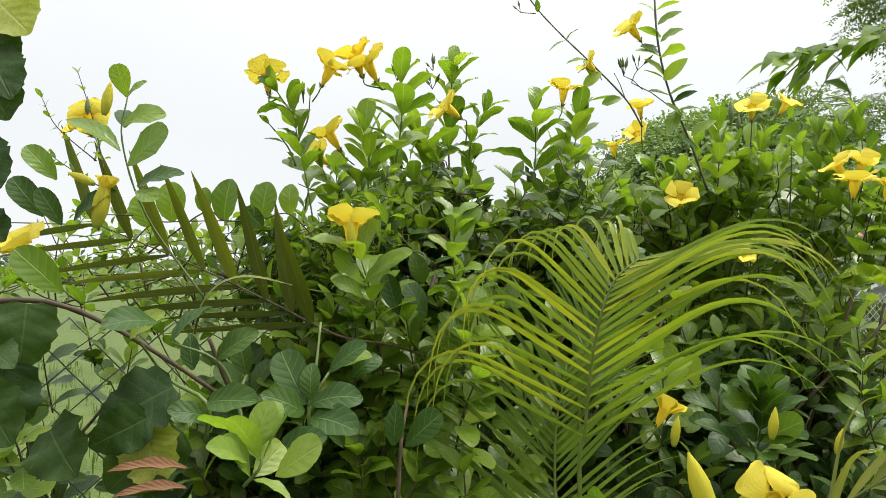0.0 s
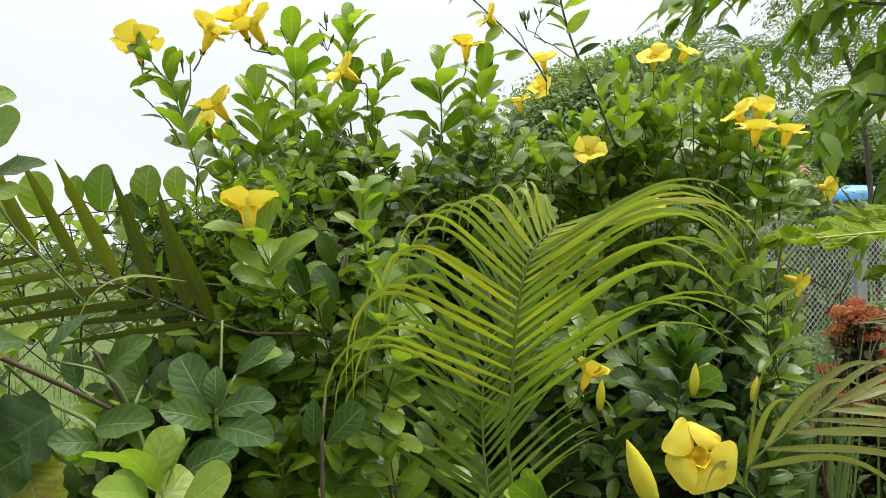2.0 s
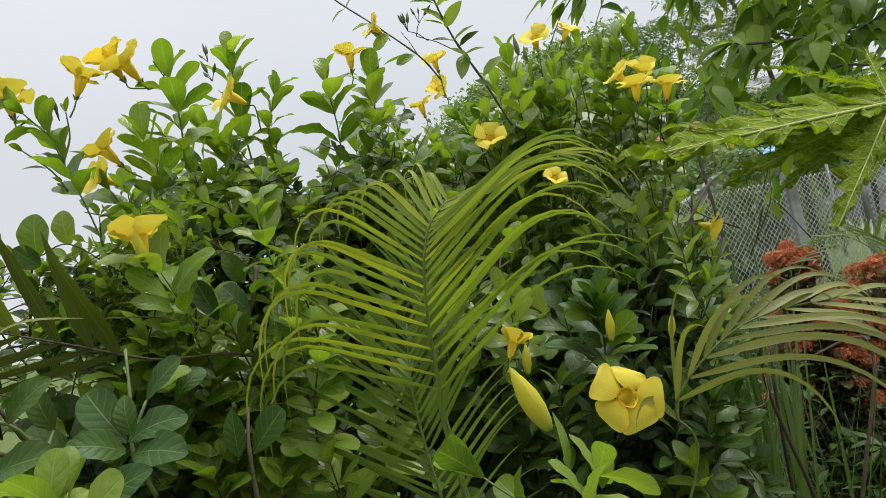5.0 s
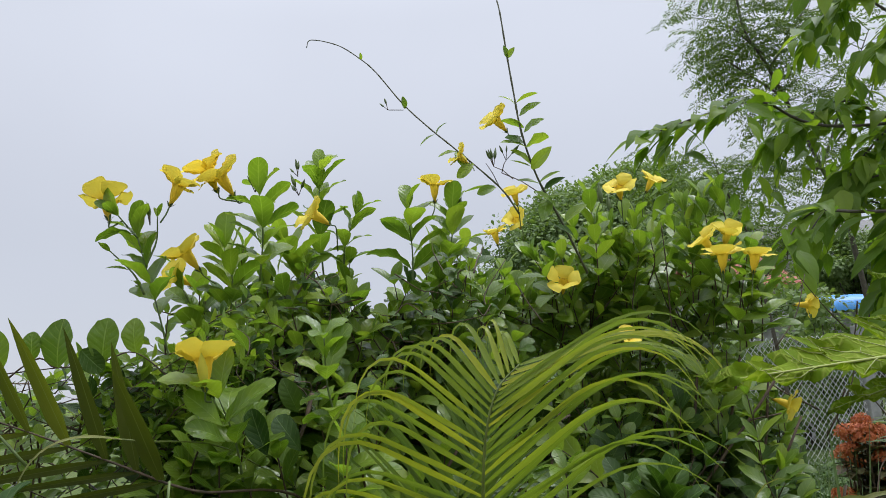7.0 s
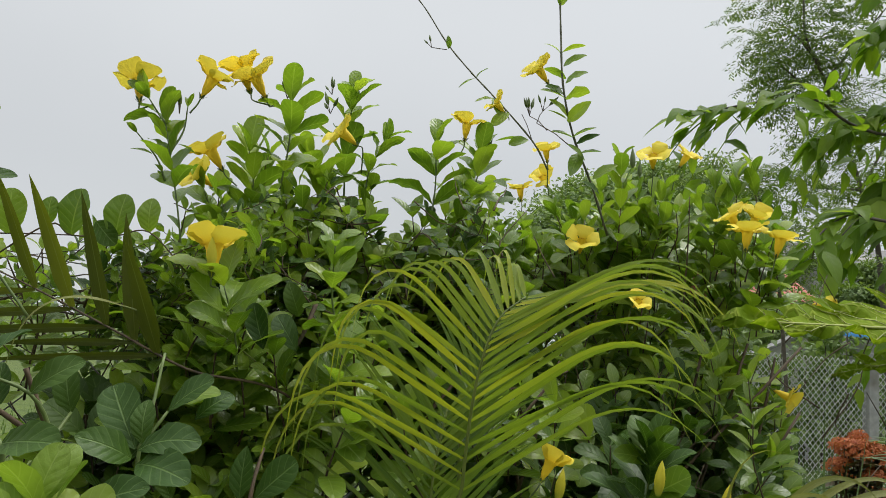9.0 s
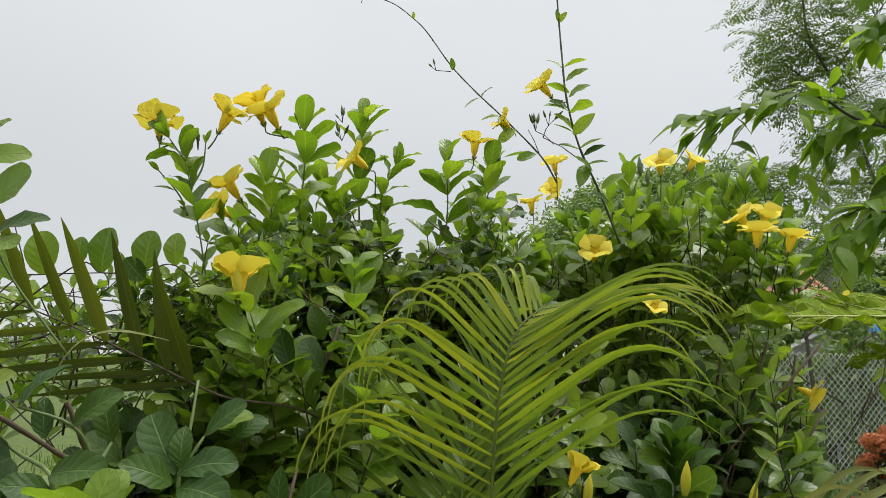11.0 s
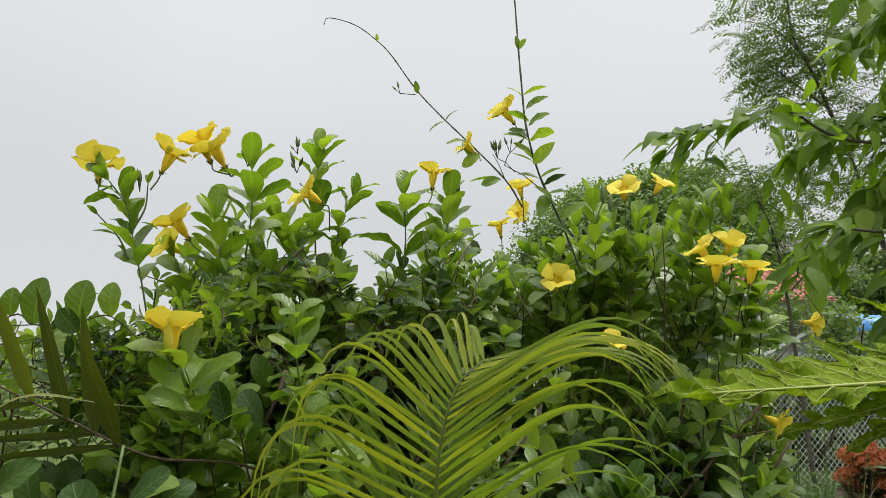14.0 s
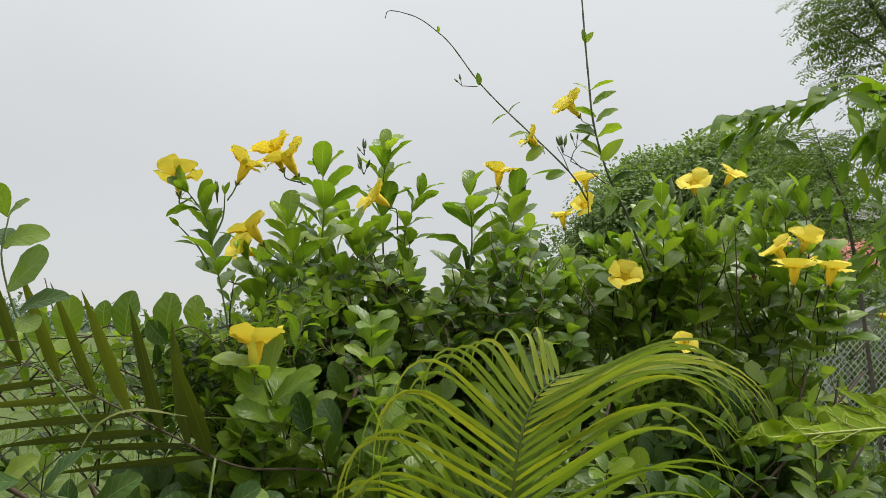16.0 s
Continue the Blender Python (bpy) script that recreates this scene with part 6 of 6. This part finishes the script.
def lobe_pieces(seed, near, far):
    """A papaya lobe's blade and, apart, its raised pale veins."""
    shape = lobe_blade(seed, near, far)
    g = shape[0].reshape(65, 9, 3)
    ribs = Pieces().add(tube_shape([Vector((0, t * 0.0495, 0.003)) for t in range(21)], 0.006, 0.0012, 5))
    for k in range(9):
        i = 3 + 6 * k
        for edge in (0, 8):
            way = 1 if edge else -1
            ribs.add(tube_shape([Vector(g[min(64, i + n), 4 + way * n]) + Vector((0, 0, 0.003)) for n in range(5)], 0.0015, 0.0006, 4))
            for n in (1, 2, 3):
                a = Vector(g[min(64, i + n), 4 + way * n]) + Vector((0, 0, 0.003))
                ribs.add(tube_shape([a, a.lerp(Vector(g[max(0, i - 2 + n), min(8, max(0, 4 + way * (n + 1)))]), 0.8) + Vector((0, 0, 0.002))], 0.0011, 0.0007, 3))
    return Pieces().add(shape), ribs


def papaya_leaf(hub, tips, ups, seed, petiole, near=0.5, far=1.25):
    line = curve_through(petiole, 6)
    stalk = part("petiole", Pieces().add(tube_shape(line, 0.006, 0.004, 8)).mesh("petiole", M_RACHIS), papaya, "long hollow green leaf stalk")
    for k, (tip, up) in enumerate(zip(tips, ups)):
        d = Vector(tip) - Vector(hub)
        m = frame_of(hub, d, up, d.length)
        blade_of, ribs = lobe_pieces(seed + k, near, far)
        part("lobe", blade_of.mesh("lobe", M_PAPAYA), stalk, "deeply cut yellow-green lobe", m=m)
        part("vein", ribs.mesh("vein", M_VEIN), stalk, "pale yellow leaf veins", m=m)


HUB = (0.866, 0.860, 1.559)
papaya_leaf(HUB, ((0.416, 0.720, 1.535), (0.578, 0.800, 1.496), (0.696, 0.900, 1.598), (0.664, 0.750, 1.419), (0.925, 0.950, 1.660)), ((0.05, -0.55, 0.85), (0.1, -0.5, 0.85), (-0.1, -0.45, 0.9), (0.3, -0.5, 0.6), (0, 0.2, 1)), 1, [(1.24, 0.77, 1.33), (1.15, 0.80, 1.45), HUB])
HUB2 = (0.998, 0.950, 1.582)
papaya_leaf(HUB2, ((0.574, 0.800, 1.547), (0.662, 0.820, 1.480), (0.759, 0.950, 1.659)), ((0.1, -0.4, 1), (0.3, -0.5, 0.8), (0, -0.1, 1)), 7, [(1.24, 0.77, 1.35), (1.3, 0.85, 1.55), HUB2])

# ---- the red-flowered shrub and its neighbours by the fence ----


def ixora(base, heads, seed, label):
    """A low shrub of brownish leaves topped with round heads of small red flowers."""
    r = random.Random(seed)
    shrub = thing("ixora_shrub", base, label, "shrub", "red-flowered shrubs")
    b = Vector(base)
    leaves, twigs = Pieces(), Pieces()
    for n, (dx, dy, h, size) in enumerate(heads):
        top = b + Vector((dx, dy, h))
        twigs.add(tube_shape(curve_through([b + Vector((dx * 0.3, dy * 0.3, 0)), b + Vector((dx * 0.7, dy * 0.7, h * 0.55)), top], 5), 0.008, 0.003, 6))
        for k in range(34):
            t = r.uniform(0.25, 0.99)
            c = b + Vector((dx * (0.5 + 0.5 * t), dy * (0.5 + 0.5 * t), h * t))
            a = r.uniform(0, 6.283)
            leaves.add(OVAL[r.randrange(3)], frame_of(c, (math.cos(a), math.sin(a), r.uniform(-0.1, 0.9)), (0, 0, 1), r.uniform(0.06, 0.1)))
        head = Pieces()
        for k in range(90):
            d = Vector((r.gauss(0, 1), r.gauss(0, 1), abs(r.gauss(0, 1)) * 0.9)).normalized()
            c = top + Vector((d.x, d.y, d.z * 0.7)) * size * r.uniform(0.65, 1.0)
            for q in range(3):
                a = r.uniform(0, 6.283)
                e = d.orthogonal().normalized()
                head.add(quad, frame_of(c, d * 0.5 + (Matrix.Rotation(a, 3, d) @ e), d, size * 0.28))
        part("flower_head", head.mesh("flower_head", M_RED), shrub, "round head of small orange-red flowers")
    part("branch", twigs.mesh("branch", M_TWIG), shrub, "thin brown stems")
    part("foliage", leaves.mesh("foliage", M_BROWNLEAF), shrub, "brownish green leaves", kind="stuff")



def heads_of(count, wide, deep, low, high, size, seed):
    """Places of the flower heads over a rounded shrub."""
    r = random.Random(seed)
    out = []
    for k in range(count):
        a, q = r.uniform(0, 6.283), math.sqrt(r.random())
        out.append((wide * q * math.cos(a), deep * q * math.sin(a), high - (high - low) * q * q * r.uniform(0.6, 1.1), size * r.uniform(0.75, 1.2)))
    return out


ixora((2.12, 3.0, 0), heads_of(46, 0.22, 0.17, 0.45, 1.26, 0.058, 4), 1, "shrub with orange-red flower heads near the fence")
ixora((2.74, 3.2, 0), heads_of(40, 0.34, 0.2, 0.5, 1.10, 0.064, 5), 2, "wide shrub with orange-red flower heads")

CYCAD = Vector((2.68, 2.72, 0.0))
cycad = thing("cycad", CYCAD, "grey-green feather-leaved cycad among the red-flowered shrubs", "plant")
for k in range(9):
    a = 1.9 + k * 0.66
    o = Vector((math.cos(a), math.sin(a), 0))
    frond(cycad, [CYCAD + Vector((0, 0, 0.45)), CYCAD + o * 0.15 + Vector((0, 0, 0.95)), CYCAD + o * 0.38 + Vector((0, 0, 1.25)), CYCAD + o * 0.66 + Vector((0, 0, 1.2))], 15, 0.24, 0.021, (o.x * -0.3, o.y * -0.3, 1), M_PALM_COOL, 0.3, (62, 40, 1.0), (62, 40, 1.0), (0.25, 0.25), 0.25, seed=40 + k, rad=0.004)
part("trunk", Pieces().add(tube_shape([CYCAD, CYCAD + Vector((0, 0, 0.5))], 0.08, 0.07, 10, 0.1)).mesh("trunk", M_BARK), cycad, "stubby scaly trunk")

reed = thing("reed_clump", (1.33, 2.12, 0.0), "upright dull green clump of long strap leaves by the bush", "plant")
r_reed = random.Random(19)
for k in range(34):
    a, lean = r_reed.uniform(0, 6.283), r_reed.uniform(0.02, 0.3)
    foot = Vector((1.33 + r_reed.gauss(0, 0.05), 2.12 + r_reed.gauss(0, 0.04), 0))
    part("leaf", Pieces().add(blade_shape(foot, (lean * math.cos(a), lean * math.sin(a), 1), r_reed.uniform(1.0, 1.5), 0.022, 0.06, (math.cos(a), math.sin(a), 0.3), 12, taper=2.2)).mesh("leaf", M_PALM_COOL), reed)

tall_grass = Pieces()
r_tall = random.Random(23)
for i in range(420):
    foot = Vector((r_tall.uniform(1.28, 2.3), r_tall.uniform(2.25, 4.2), 0))
    if foot.x > 1.7 and foot.y < 3.5:
        continue
    a, lean = r_tall.uniform(0, 6.283), r_tall.uniform(0.03, 0.35)
    tall_grass.add(blade_shape(foot, (lean * math.cos(a), lean * math.sin(a), 1), r_tall.uniform(0.7, 1.4), r_tall.uniform(0.009, 0.018), r_tall.uniform(0.02, 0.25), (math.cos(a), math.sin(a), 0.3), 8, taper=2.0))
tagged(new("tall_grass", tall_grass.mesh("tall_grass", M_PALM_COOL)), "tall dull green grass between the bush and the fence", "grass", kind="stuff")

under = thing("ground_cover", (2.4, 4.0, 0.0), "low tangle of green and brown weeds at the garden's edge", "plants", kind="stuff")
weeds = Pieces()
r_w = random.Random(77)
for i in range(3600):
    c = Vector((r_w.uniform(1.2, 5.5), r_w.uniform(2.2, 8.0), 0))
    h = r_w.uniform(0.15, 0.85) * (1 if c.y < 6 else 0.7)
    d = Vector((r_w.gauss(0, 0.25), r_w.gauss(0, 0.25), 1))
    weeds.add(tube_shape([c, c + d * h], 0.003, 0.0015, 4))
    for k in range(5):
        a = r_w.uniform(0, 6.283)
        weeds.add(OVAL[r_w.randrange(3)] if k % 2 else NARROW[r_w.randrange(3)], frame_of(c + d * h * r_w.uniform(0.3, 1), (math.cos(a), math.sin(a), r_w.uniform(0, 0.8)), (0, 0, 1), r_w.uniform(0.04, 0.11)))
tagged(part("foliage", weeds.mesh("foliage", M_SHADE_LEAF), under), kind="stuff")

# ---- the broad-leaved vine at the near edge ----
vine = thing("broad_leaved_vine", (-0.95, 0.75, 0.0), "vine with big dark toothed insect-eaten leaves hanging beside the bush", "vine")
vine_line = curve_through([(-0.95, 0.75, 0), (-0.85, 0.78, 0.8), (-0.469, 0.720, 1.430), (-0.475, 0.720, 1.611), (-0.476, 0.720, 1.761), (-0.5, 0.75, 2.1)], 6)
part("stem", Pieces().add(tube_shape(vine_line, 0.006, 0.003, 7, 0.2)).mesh("stem", M_TWIG), vine, "thin brown climbing stem")
TOOTHED = [Pieces().add(leaf_shape(0.35, 0.6, 0.95, 0.7, 0.15, 0.14, 13, 6, teeth=0.06, notch=0.15)).mesh("leaf", M_VINE), Pieces().add(leaf_shape(0.4, 0.55, 1.0, 0.4, 0.2, 0.2, 13, 6, teeth=0.05, notch=0.1)).mesh("leaf", M_VINE)]
TOOTHED_YELLOW = Pieces().add(leaf_shape(0.4, 0.55, 0.9, 0.5, 0.2, 0.2, 13, 6, teeth=0.06)).mesh("leaf", M_YELLOWED)
for k, (foot, tip, up) in enumerate((((-0.300, 0.850, 1.372), (-0.385, 0.800, 1.319), (0.2, -0.8, 0.6)), ((-0.298, 0.860, 1.322), (-0.355, 0.800, 1.248), (0.5, -0.8, 0.4)), ((-0.405, 0.720, 1.470), (-0.394, 0.700, 1.392), (0.7, -0.9, 0.1)), ((-0.412, 0.700, 1.410), (-0.398, 0.680, 1.322), (0.8, -0.7, 0.1)), ((-0.462, 0.700, 1.735), (-0.412, 0.680, 1.682), (0.6, -0.8, 0.2)),
                                     ((-0.475, 0.720, 1.717), (-0.430, 0.700, 1.660), (0.3, -1, 0.2)), ((-0.468, 0.700, 1.637), (-0.417, 0.680, 1.588), (0.6, -1, 0.3)), ((-0.485, 0.740, 1.561), (-0.436, 0.720, 1.536), (0.4, -1, 0.3)), ((-0.444, 0.700, 1.427), (-0.383, 0.680, 1.415), (0.1, -0.6, 0.9)),
                                     ((-0.400, 0.660, 1.389), (-0.353, 0.640, 1.338), (0.3, -1, 0.1)), ((-0.306, 0.800, 1.343), (-0.359, 0.760, 1.310), (0.2, -1, 0.0)), ((-0.387, 0.750, 1.335), (-0.327, 0.700, 1.298), (0, -1, 0.3)), ((-0.476, 0.720, 1.761), (-0.427, 0.700, 1.733), (0.2, -1, 0.2)))):
    d = Vector(tip) - Vector(foot)
    part("leaf", TOOTHED[k % 2], vine, m=frame_of(foot, d, up, d.length * 0.9, d.length * 0.8))
for k, (foot, tip, up) in enumerate((((-0.488, 0.720, 1.811), (-0.427, 0.700, 1.766), (0.2, -1, 0.2)), ((-0.330, 0.850, 1.326), (-0.300, 0.820, 1.268), (0.1, -1, 0.2)), ((-0.392, 0.900, 1.357), (-0.371, 0.880, 1.325), (0, -1, 0.2)))):
    d = Vector(tip) - Vector(foot)
    part("leaf", TOOTHED_YELLOW, vine, "yellowed spotted leaf", m=frame_of(foot, d, up, d.length * 1.1))
DRY = Pieces().add(leaf_shape(0.6, 0.8, 0.22, 0.3, 0.9, 0.2, 9, 4)).mesh("leaf", M_DRY)
for foot, tip in (((-0.255, 0.800, 1.289), (-0.326, 0.760, 1.297)), ((-0.245, 0.780, 1.273), (-0.307, 0.740, 1.276))):
    d = Vector(tip) - Vector(foot)
    part("leaf", DRY, vine, "curled brown dry leaf", m=frame_of(foot, d, (0, -0.5, 1), d.length))
